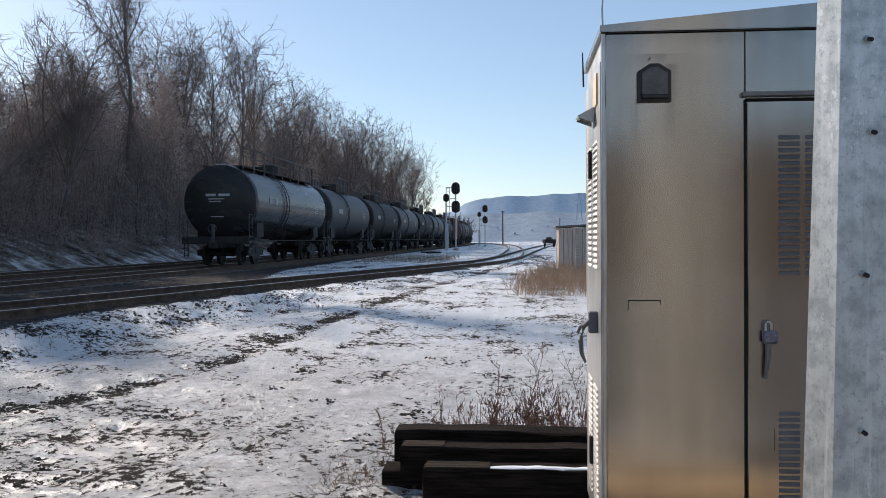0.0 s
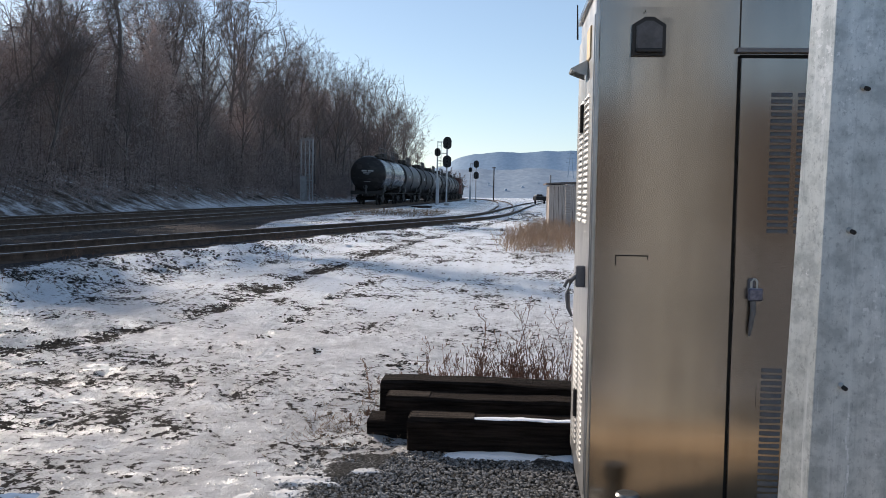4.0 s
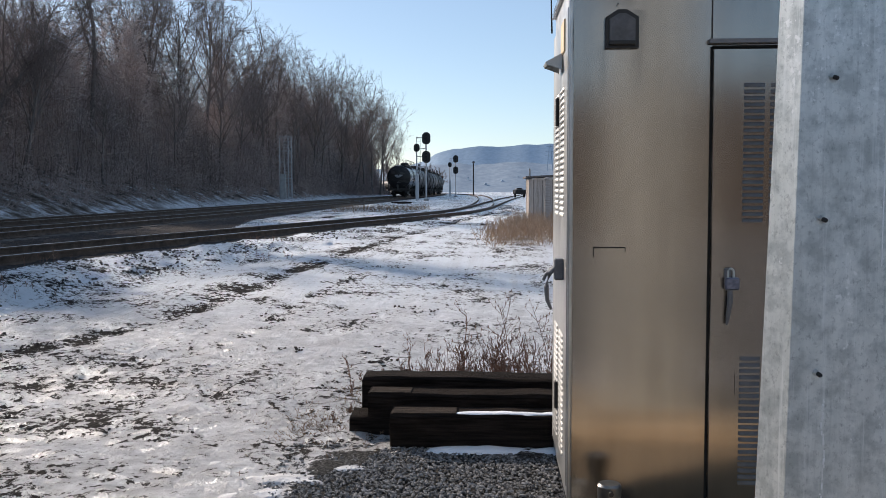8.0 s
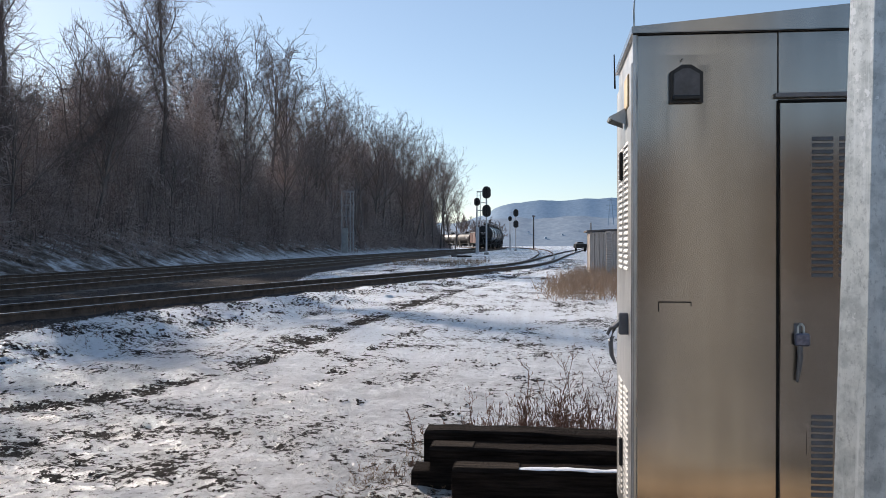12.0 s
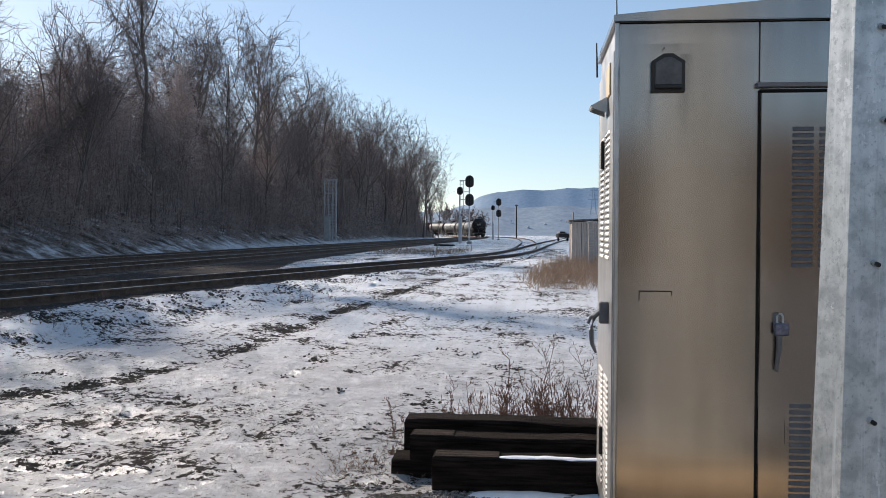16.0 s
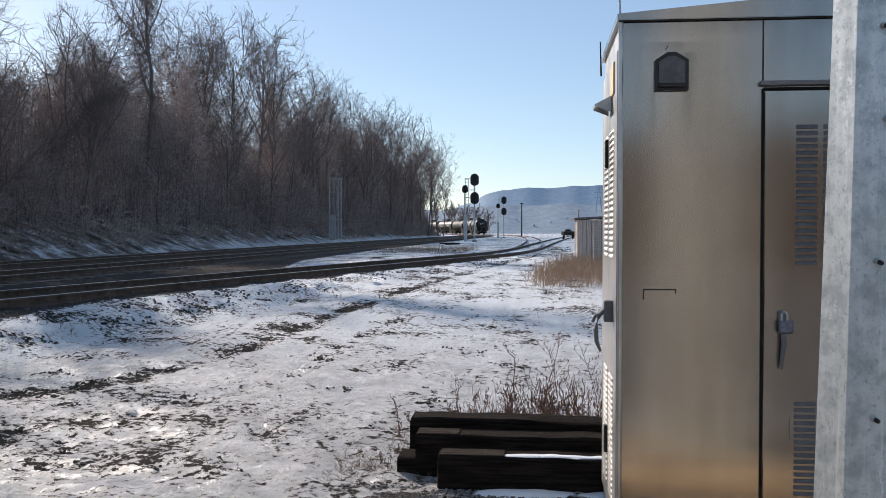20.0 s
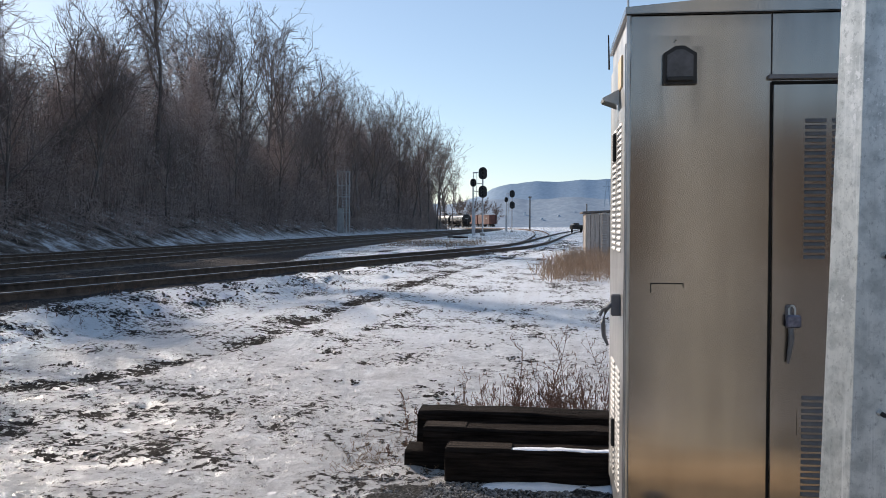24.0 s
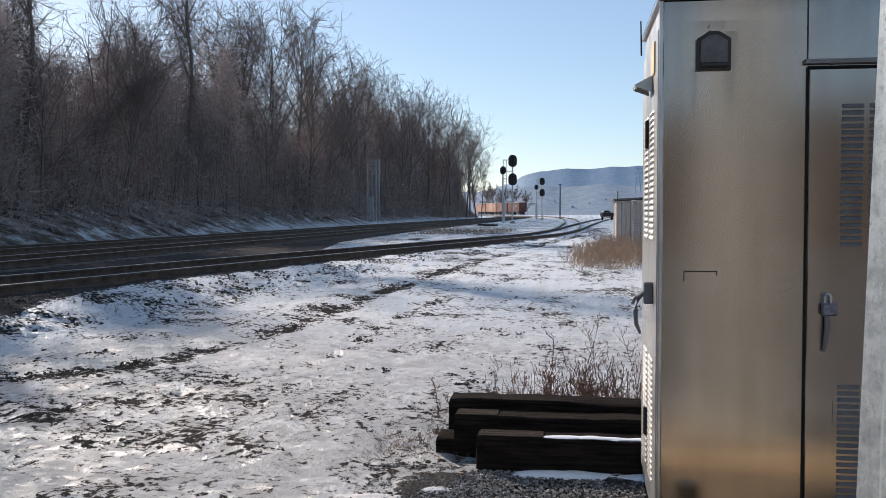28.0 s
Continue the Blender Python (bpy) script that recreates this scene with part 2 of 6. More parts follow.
RUBBER = plain("black_rubber", (0.01, 0.01, 0.01), (0.02, 0.02, 0.02), 0.9, 0, 10)
LENS = plain("dark_lens", (0.01, 0.01, 0.012), (0.02, 0.02, 0.022), 0.15, 0, 5, relief=0)
BRASS = plain("padlock_body", (0.10, 0.11, 0.16), (0.22, 0.23, 0.30), 0.35, 0.8, 30)
# blue haze over the far ridge is put into its colour
HAZED_HILL = plain("hazed_far_woods", (0.31, 0.405, 0.51), (0.345, 0.44, 0.54), 1.0, 0, 0.06, relief=0, fine=0.16)
SOUTH = plain("dark_backdrop", (0.055, 0.045, 0.039), (0.11, 0.09, 0.077), 1.0, 0, 0.4, relief=0, fine=3)
# likewise the haze over the valley woods
HAZED_VALE = plain("hazed_valley_woods", (0.24, 0.30, 0.37), (0.33, 0.39, 0.455), 1.0, 0, 0.09, relief=0, fine=0.22)


def stainless():
    m, t, b = material("brushed_stainless")
    v = coords(t, (1, 1, 1))
    stain = noise_at(t, coords(t, (5, 5, 0.5)), 1.6, 6)
    blot = noise_at(t, v, 2.4, 5)
    brush = noise_at(t, coords(t, (260, 260, 3)), 2.0, 3)
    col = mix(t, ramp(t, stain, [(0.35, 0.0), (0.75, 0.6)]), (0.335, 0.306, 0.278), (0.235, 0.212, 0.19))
    col = mix(t, ramp(t, blot, [(0.45, 0.0), (0.8, 0.3)]), col, (0.22, 0.205, 0.19))
    t.links.new(col, b.inputs["Base Color"])
    b.inputs["Metallic"].default_value = 1.0
    # dirt washed down from the hood, the eave and the door strip
    sep = t.nodes.new("ShaderNodeSeparateXYZ")
    t.links.new(v, sep.inputs[0])
    sx, sz = sep.outputs[0], sep.outputs[2]
    wob = maths(t, "MULTIPLY", maths(t, "SUBTRACT", noise_at(t, coords(t, (8, 8, 2)), 3.0, 4), 0.5), 0.05)
    grime = None
    for cx, wide, top, low, deep in ((0.150, 0.018, 2.28, 1.98, 0.5), (0.315, 0.030, 2.45, 1.85, 0.75), (0.235, 0.11, 2.50, 2.40, 0.6), (0.655, 0.02, 2.32, 1.9, 0.5), (0.80, 0.10, 2.60, 2.34, 0.5), (1.05, 0.06, 2.60, 2.30, 0.6), (0.60, 0.9, 2.61, 2.52, 0.55)):
        off = maths(t, "DIVIDE", maths(t, "SUBTRACT", maths(t, "ADD", sx, wob), cx), wide)
        across = maths(t, "POWER", 2.718, maths(t, "MULTIPLY", maths(t, "MULTIPLY", off, off), -1.0))
        down = t.nodes.new("ShaderNodeMapRange")
        down.inputs[1].default_value, down.inputs[2].default_value = low, top
        t.links.new(sz, down.inputs[0])
        below = maths(t, "LESS_THAN", sz, top)
        g = maths(t, "MULTIPLY", maths(t, "MULTIPLY", across, down.outputs[0]), maths(t, "MULTIPLY", below, deep))
        grime = g if grime is None else maths(t, "MAXIMUM", grime, g)
    grime = maths(t, "MULTIPLY", grime, ramp(t, stain, [(0.3, 0.45), (0.6, 1.0)]))
    col = mix(t, grime, col, (0.10, 0.10, 0.10))
    t.links.new(col, b.inputs["Base Color"])
    r = t.nodes.new("ShaderNodeMapRange")
    r.inputs[3].default_value, r.inputs[4].default_value = 0.16, 0.20
    t.links.new(blot, r.inputs[0])
    t.links.new(r.outputs[0], b.inputs["Roughness"])
    b.inputs["Anisotropic"].default_value = 0.8
    tang = t.nodes.new("ShaderNodeCombineXYZ")
    tang.inputs[0].default_value = 1.0
    t.links.new(tang.outputs[0], b.inputs["Tangent"])
    h = maths(t, "ADD", maths(t, "MULTIPLY", brush, 0.07), maths(t, "MULTIPLY", noise_at(t, v, 1.8, 2), 2.0))
    bump(t, b, h, 0.12, 0.004)
    return m


STAINLESS = stainless()


# ---- mesh helpers ----
class Mesh:
    """Collects vertices and faces of one part."""

    def __init__(self):
        self.v, self.f = [], []

    def add(self, verts, faces, m=None):
        n = len(self.v)
        self.v += [tuple(m @ Vector(p)) for p in verts] if m is not None else [tuple(p) for p in verts]
        self.f += [tuple(i + n for i in f) for f in faces]
        return self

    def box(self, centre, size, ch=0.0, m=None):
        """A box with chamfered edges."""
        cx, cy, cz = centre
        hx, hy, hz = (s / 2 for s in size)
        if ch <= 0:
            vs = [(cx + sx * hx, cy + sy * hy, cz + sz * hz) for sx in (-1, 1) for sy in (-1, 1) for sz in (-1, 1)]
            fs = [(0, 1, 3, 2), (4, 6, 7, 5), (0, 4, 5, 1), (2, 3, 7, 6), (0, 2, 6, 4), (1, 5, 7, 3)]
            return self.add(vs, fs, m)
        ch = min(ch, hx * 0.9, hy * 0.9, hz * 0.9)
        vs, idx = [], {}
        for sx in (-1, 1):
            for sy in (-1, 1):
                for sz in (-1, 1):
                    for a in range(3):
                        h = [hx - ch, hy - ch, hz - ch]
                        h[a] += ch
                        idx[(sx, sy, sz, a)] = len(vs)
                        vs.append((cx + sx * h[0], cy + sy * h[1], cz + sz * h[2]))
        fs = []
        for s in (-1, 1):
            fs.append([idx[(s, a, b, 0)] for a, b in ((-1, -1), (1, -1), (1, 1), (-1, 1))][::s])
            fs.append([idx[(a, s, b, 1)] for a, b in ((-1, -1), (1, -1), (1, 1), (-1, 1))][::-s])
            fs.append([idx[(a, b, s, 2)] for a, b in ((-1, -1), (1, -1), (1, 1), (-1, 1))][::s])
        for s in (-1, 1):
            for r in (-1, 1):
                fs.append([idx[(s, r, -1, 0)], idx[(s, r, 1, 0)], idx[(s, r, 1, 1)], idx[(s, r, -1, 1)]][::s * r])
                fs.append([idx[(s, -1, r, 0)], idx[(s, -1, r, 2)], idx[(s, 1, r, 2)], idx[(s, 1, r, 0)]][::s * r])
                fs.append([idx[(-1, s, r, 1)], idx[(1, s, r, 1)], idx[(1, s, r, 2)], idx[(-1, s, r, 2)]][::s * r])
        for key in [(a, b, c) for a in (-1, 1) for b in (-1, 1) for c in (-1, 1)]:
            fs.append([idx[(*key, 0)], idx[(*key, 1)], idx[(*key, 2)]][::key[0] * key[1] * key[2]])
        return self.add(vs, fs, m)

    def tube(self, points, radii, n=8, cap=True, m=None):
        """A round bar through points, with a radius at each."""
        pts = [Vector(p) for p in points]
        if isinstance(radii, (int, float)):
            radii = [radii] * len(pts)
        vs, fs = [], []
        for i, p in enumerate(pts):
            d = (pts[min(i + 1, len(pts) - 1)] - pts[max(i - 1, 0)]).normalized()
            a = d.cross(Vector((0, 0, 1)) if abs(d.z) < 0.9 else Vector((1, 0, 0))).normalized()
            b = d.cross(a)
            for k in range(n):
                w = 2 * math.pi * k / n
                vs.append(p + radii[i] * (math.cos(w) * a + math.sin(w) * b))
        for i in range(len(pts) - 1):
            for k in range(n):
                j = (k + 1) % n
                fs.append((i * n + k, i * n + j, (i + 1) * n + j, (i + 1) * n + k))
        if cap:
            fs.append(tuple(range(n))[::-1])
            fs.append(tuple(range((len(pts) - 1) * n, len(pts) * n)))
        return self.add(vs, fs, m)

    def lathe(self, profile, n=24, m=None):
        """Turns (radius, z) pairs about z."""
        vs, fs = [], []
        for r, z in profile:
            for k in range(n):
                w = 2 * math.pi * k / n
                vs.append((r * math.cos(w), r * math.sin(w), z))
        for i in range(len(profile) - 1):
            for k in range(n):
                j = (k + 1) % n
                fs.append((i * n + k, i * n + j, (i + 1) * n + j, (i + 1) * n + k))
        fs.append(tuple(range(n))[::-1])
        fs.append(tuple(range((len(profile) - 1) * n, len(profile) * n)))
        return self.add(vs, fs, m)

    def prism(self, outline, y0, y1, m=None):
        """Pushes an outline in x and z from y0 to y1."""
        n = len(outline)
        vs = [(x, y0, z) for x, z in outline] + [(x, y1, z) for x, z in outline]
        fs = [tuple(range(n)), tuple(range(n, 2 * n))[::-1]]
        fs += [(i, i + n, (i + 1) % n + n, (i + 1) % n) for i in range(n)]
        return self.add(vs, fs, m)

    def data(self, name, mat, smooth=35):
        me = bpy.data.meshes.new(name)
        me.from_pydata(self.v, [], self.f)
        for mm in (mat if isinstance(mat, (list, tuple)) else [mat]):
            me.materials.append(mm)
        if smooth:
            me.shade_smooth()
            me.set_sharp_from_angle(angle=radians(smooth))
        return me


def part(name, mb, mat, parent=None, label="", at=None, smooth=35):
    """One mesh object under a thing or under a part."""
    ob = new(name, mb.data(name, mat, smooth) if isinstance(mb, Mesh) else mb)
    if parent is not None:
        ob.parent = parent
    if at is not None:
        ob.matrix_basis = at
    return tagged(ob, label)


def thing(name, label, category, group="", kind="", at=None):
    ob = new(name)
    ob.empty_display_size = 0.2
    if at is not None:
        ob.matrix_basis = at
    return tagged(ob, label, category, group, kind)


def curve_through(points, step):
    """Even samples of a smooth line through points in plan."""
    p = [np.array(q, float) for q in points]
    p = [2 * p[0] - p[1]] + p + [2 * p[-1] - p[-2]]
    out = []
    for i in range(1, len(p) - 2):
        for k in range(60):
            u = k / 60
            out.append(0.5 * (2 * p[i] + (p[i + 1] - p[i - 1]) * u + (2 * p[i - 1] - 5 * p[i] + 4 * p[i + 1] - p[i + 2]) * u * u + (3 * p[i] - p[i - 1] - 3 * p[i + 1] + p[i + 2]) * u ** 3))
    out = np.array(out + [p[-2]])
    s = np.r_[0, np.cumsum(np.hypot(*np.diff(out, axis=0).T))]
    e = np.arange(0, s[-1], step)
    return np.c_[np.interp(e, s, out[:, 0]), np.interp(e, s, out[:, 1])]


def offset_line(line, d):
    """The line moved d metres to its left."""
    t = np.gradient(line, axis=0)
    t /= np.linalg.norm(t, axis=1, keepdims=True)
    return line + d * np.c_[-t[:, 1], t[:, 0]]


# ---- plan ----
RAIL = 0.60                       # top of rail; the gravel by the cabinet is 0
YARD = curve_through([(-12.4, -12), (-10.3, 4), (-8.65, 12), (-7.2, 19), (-5.28, 27.4), (-2.95, 37.5), (-1.45, 45.5), (-0.7, 56), (-0.42, 75), (-0.5, 110), (-1.8, 160), (-5.2, 205), (-11.5, 242), (-22, 270)], 0.5)
SPUR = curve_through([(-1.45, 45.5), (-0.5, 57), (0.9, 85), (3.2, 126), (7.5, 190), (14, 260)], 0.5)
MAIN = curve_through([(-13.0, -25), (-12.5, 20), (-12.05, 40), (-12.0, 70), (-11.6, 120), (-11.3, 165), (-11.5, 198), (-12.5, 222), (-14.8, 244), (-18.4, 263), (-23.0, 279.5), (-29.5, 296), (-42, 321), (-60, 350), (-85, 380), (-130, 420), (-210, 460)], 0.5)
FAR_MAIN = offset_line(MAIN, 4.1)


def near(line, x, y):
    """Distance in plan from points to a line."""
    d = np.full(x.shape, 1e9)
    for px, py in line[::2]:
        np.minimum(d, (x - px) ** 2 + (y - py) ** 2, out=d)
    return np.sqrt(d)


def smoothstep(a, b, x):
    u = np.clip((x - a) / (b - a), 0, 1)
    return u * u * (3 - 2 * u)


def hill_rise(x, y):
    """The wooded slope beside the far track."""
    edge = np.interp(y, [-60, 20, 60, 120, 180, 230, 300], [-20.5, -20, -19.5, -19, -19.5, -24, -60])
    d = np.maximum(edge - x, 0)
    h = 0.48 * d * np.exp(-d / 55.0)
    return h * np.interp(y, [-60, 0, 120, 190, 260], [0.8, 1, 0.9, 0.45, 0.1]), d


def ground_height(x, y, rough=True):
    x, y = np.asarray(x, float), np.asarray(y, float)
    z = np.interp(y, [-60, 0, 5.6, 10, 17, 23, 35, 60, 380, 470, 900, 3000], [-0.1, 0, 0, 0.13, 0.27, 0.36, 0.44, 0.46, 0.46, -3, -26, -26])
    dy, dm, df, ds = near(YARD, x, y), near(MAIN, x, y), near(FAR_MAIN, x, y), near(SPUR, x, y)
    bed = np.minimum(np.minimum(dm, df), dy)
    z = z + (0.455 - z) * (1 - smoothstep(1.25, 3.05, dy)) * (y < 300)
    z = z + (0.41 - z) * (1 - smoothstep(1.5, 3.2, np.minimum(dm, df))) * (y < 480)
    left = np.interp(y, [-60, 20, 38, 60], [-9, -9, -6, -4])
    z = np.where((x < left) & (bed > 1.5) & (x > -19.5) & (y < 60) & (dy > 1.5), np.maximum(z, 0.22), z)
    z = z - 0.05 * np.exp(-((dy - 3.0) / 0.65) ** 2) * (x > np.interp(y, YARD[:, 1], YARD[:, 0])) * (1 - smoothstep(22, 38, y))
    z = z + hill_rise(x, y)[0]
    return z


# ---- setting: the ground ----
def clod_noise(x, y):
    """Where trodden dirt comes through the snow."""
    return noise.fractal(Vector((x * 1.7, y * 1.4, 11.0)), 0.9, 2.1, 5)


def build_ground():
    xs = np.r_[-2500, -1200, -600, -300, -180, np.arange(-120, -22, 4.0), np.arange(-22, -11, 0.5), np.arange(-11, -7.5, 0.11), np.arange(-7.5, 1.6, 0.055), np.arange(1.6, 3.2, 0.2), np.arange(3.2, 12, 0.8), 16, 24, 40, 80, 160, 320, 700, 1500, 2500]
    ys = np.r_[-2000, -800, -300, -120, -60, -30, np.arange(-15, 3, 1.0), np.arange(3, 13, 0.055), np.arange(13, 22, 0.11), np.arange(22, 50, 0.3), np.arange(50, 120, 1.5), np.arange(120, 320, 5.0), np.arange(320, 480, 12.0), 540, 640, 800, 1000, 1400, 2000, 3000]
    gx, gy = np.meshgrid(xs, ys)
    x, y = gx.ravel(), gy.ravel()
    z = ground_height(x, y)
    rng = np.random.default_rng(3)
    dyard, dmain, dfar = near(YARD, x, y), near(MAIN, x, y), near(FAR_MAIN, x, y)
    fine = (x > -11) & (x < 3.2) & (y > 3) & (y < 50)
    # ruts along the way, from old wheel tracks
    dirt = np.zeros(len(x))
    rel = np.zeros(len(x))
    for pts, wide, deep in RUTS:
        d = near(curve_through(pts, 0.25), x, y)
        dirt = np.maximum(dirt, deep * np.exp(-(d / wide) ** 2))
        rel -= 0.035 * deep * np.exp(-(d / wide) ** 2)
        rel += 0.02 * deep * np.exp(-((d - 1.9 * wide) / wide) ** 2)
    bumps = np.array([noise.fractal(Vector((a * 1.1, b * 0.7, 3.1)), 0.8, 2.1, 5) if f else 0.0 for a, b, f in zip(x, y, fine)])
    lumps = np.array([clod_noise(a, b) if f else 0.0 for a, b, f in zip(x, y, fine)])
    crust = np.array([noise.fractal(Vector((a * 5.5, b * 5.5, 9.1)), 0.7, 2.1, 3) if f else 0.0 for a, b, f in zip(x, y, fine & (y < 22))])
    z = z + np.where(fine, rel + 0.03 * bumps + 0.021 * crust + 0.014 * np.maximum(lumps, 0), 0)
    bank = np.exp(-((dyard - 2.2) / 0.6) ** 2) * (y < 60)
    # frozen lumps that have slid down the bank
    slid = np.array([noise.fractal(Vector((a * 2.2 + b * 1.4, b * 3.4 - a * 1.2, 5.0)), 0.8, 2.1, 4) if f else 0.0 for a, b, f in zip(x, y, fine & (bank > 0.05))])
    z = z + np.where(fine, bank * (0.04 * bumps + 0.06 * np.tanh(0.6 * slid)), 0)
    gravel = np.maximum(smoothstep(-1.35, -0.75, x) * (1 - smoothstep(5.35, 5.75, y)) * (y > 2.6), 0)
    reach = np.interp(y, [0, 24, 36, 60], [6.0, 5.0, 2.8, 2.1])
    bed = np.maximum(1 - smoothstep(reach - 0.3, reach + 0.6, np.minimum(dmain, dfar)), (1 - smoothstep(1.15, 1.42, dyard)) * np.interp(y, [26, 42], [1.0, 0.36]))
    bed = np.maximum(bed, 0.30 * (1 - smoothstep(0.9, 1.4, near(SPUR, x, y))))
    # unseen; stone colour spread here to darken what the cabinet mirrors
    gravel = np.maximum(gravel, 0.5 * (1 - smoothstep(0.95, 1.15, y)))
    dirt = np.maximum(dirt, 0.15 * bank + 0.55 * bank * np.clip(-slid, 0, 1))
    between = (x < np.interp(y, YARD[:, 1], YARD[:, 0]) - 1.4) & (x > np.interp(y, MAIN[:, 1], MAIN[:, 0]) + 1.4) & (y > 20) & (y < 160)
    dirt = np.maximum(dirt, 0.25 * between)
    dirt = np.maximum(dirt, 0.2 * smoothstep(48, 70, y) * (y < 420))
    dirt = np.maximum(dirt, 0.5 * np.exp(-(((x + 1.0) / 0.5) ** 2 + ((y - 6.3) / 1.0) ** 2)))
    dirt = dirt - 0.55 * smoothstep(-2.6, -1.2, x) * smoothstep(7.2, 8.5, y) * (1 - smoothstep(26, 34, y))
    dirt = np.maximum(dirt, 0.42 * np.exp(-(((x + 4.6 + 0.3 * (y - 7.4)) / 1.7) ** 2 + ((y - 7.4) / 1.5) ** 2)))
    forest = np.maximum(smoothstep(0.0, 1.2, hill_rise(x, y)[1]), smoothstep(-18.2, -18.7, x) * (1 - smoothstep(52, 62, y)))
    # unseen strip the cabinet mirrors; its sunlit warmth is put into the tan
    mirrored_tan = (1 - smoothstep(2.4, 2.7, y)) * smoothstep(1.60, 1.80, y) * smoothstep(-4, -3, x)
    # unseen dark strip put beside the tan one for the cabinet to mirror
    gravel = np.maximum(gravel, 0.9 * smoothstep(1.15, 1.3, y) * (1 - smoothstep(1.55, 1.7, y)) * smoothstep(-5, -4, x))
    # the same tan carried on to the cabinet's foot, out of sight
    mirrored_tan = np.maximum(mirrored_tan, 0.9 * smoothstep(0.40, 0.60, x) * smoothstep(2.3, 2.5, y) * (1 - smoothstep(4.35, 4.5, y)))
    clean = np.maximum((1 - smoothstep(2.7, 3.6, dyard)), np.maximum(1.0 * between, np.maximum(0.7 * smoothstep(45, 60, y), 0.9 * smoothstep(9.0, 14, y))))
    nx, ny = len(xs), len(ys)
    i = np.arange(nx * ny).reshape(ny, nx)
    quads = np.stack([i[:-1, :-1], i[:-1, 1:], i[1:, 1:], i[1:, :-1]], -1).reshape(-1, 4)
    me = bpy.data.meshes.new("ground")
    me.from_pydata(np.c_[x, y, z].tolist(), [], quads.tolist())
    me.materials.append(GROUND)
    for name, values in (("dirt", dirt), ("gravel", gravel), ("forest", forest), ("mirrored_tan", mirrored_tan), ("bed", bed), ("clod", np.clip(0.5 + 0.55 * lumps, 0, 1)), ("clean", clean)):
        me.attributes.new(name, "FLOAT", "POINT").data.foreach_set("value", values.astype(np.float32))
    me.shade_smooth()
    tagged(new("ground", me), "trodden thin snow over dirt and gravel with wheel ruts", "ground", "", "structure")


RUTS = [
    ([(-7.0, 7.2), (-4.6, 8.4), (-3.7, 10.5), (-3.3, 15.5), (-2.5, 23), (-1.2, 34), (0.5, 46)], 0.26, 1.0),
    ([(-4.6, 6.0), (-2.6, 8.8), (-2.4, 12), (-1.9, 18), (-1.2, 25), (0.6, 36), (1.8, 41)], 0.16, 0.7),
    ([(-3.9, 12.2), (-3.6, 16), (-2.9, 23), (-1.6, 34)], 0.12, 0.5),
    ([(-1.9, 9.6), (-1.7, 13), (-1.3, 18), (-0.6, 25)], 0.11, 0.5),
    ([(-2.4, 15.9), (-0.9, 14.7), (0.1, 12.9), (0.9, 12.2)], 0.10, 0.6),
    ([(-2.4, 17.4), (-0.6, 15.9), (0.5, 14.2), (1.5, 13.4)], 0.10, 0.6),
    ([(-1.2, 19.5), (0.3, 17.6), (1.4, 15.5), (2.4, 14.2)], 0.10, 0.5),
    ([(-3.8, 5.0), (-2.2, 8.0), (-0.9, 12), (0.2, 17), (1.2, 24)], 0.18, 0.35),
    ([(-6, 6.2), (-3.5, 6.6), (-1.0, 7.2)], 0.25, 0.5),
]


def ribbon(mb, line, cross):
    """Sweeps a cross-section of (offset, z) along a line in plan."""
    rows = [offset_line(line, o) for o, _ in cross]
    n, k = len(line), len(cross)
    vs = [(rows[j][i][0], rows[j][i][1], cross[j][1]) for i in range(n) for j in range(k)]
    fs = [(i * k + j, (i + 1) * k + j, (i + 1) * k + j + 1, i * k + j + 1) for i in range(n - 1) for j in range(k - 1)]
    return mb.add(vs, fs)


SLEEPER = Mesh().box((0, 0, -0.09), (2.6, 0.23, 0.18), 0.012).data("sleeper", SLEEPER_WOOD)


def build_track(name, line, label, first, last):
    track = thing(name, label, "railway track", "railway tracks", "structure")
    rail_line = line[::2] if len(line) > 300 else line
    for side in (-0.7525, 0.7525):
        mb = Mesh()
        r = RAIL
        ribbon(mb, offset_line(rail_line, side), [(0.07, r - 0.165), (0.07, r - 0.15), (0.012, r - 0.12), (0.012, r - 0.04), (0.036, r - 0.035), (0.036, r - 0.004)])
        ribbon(mb, offset_line(rail_line, side), [(-0.036, r - 0.004), (-0.036, r - 0.035), (-0.012, r - 0.04), (-0.012, r - 0.12), (-0.07, r - 0.15), (-0.07, r - 0.165)])
        rail = part("rail", mb, RAIL_SIDE, track, "rusty steel rail")
        top = Mesh()
        ribbon(top, offset_line(rail_line, side), [(0.036, r - 0.004), (0.028, r), (-0.028, r), (-0.036, r - 0.004)])
        part("rail_head", top, RAIL_TOP, rail, "shiny worn rail head")
    step = 0.56
    tang = np.gradient(line, axis=0)
    s = np.arange(len(line)) * 0.5
    for d in np.arange(first, last, step):
        x, y = np.interp(d, s, line[:, 0]), np.interp(d, s, line[:, 1])
        a = math.degrees(math.atan2(np.interp(d, s, tang[:, 1]), np.interp(d, s, tang[:, 0]))) - 90
        part("sleeper", SLEEPER, None, track, "", pose(x, y, 0.435 + random.uniform(-0.008, 0.008), 0, 0, a + random.uniform(-1.2, 1.2)))
    return track


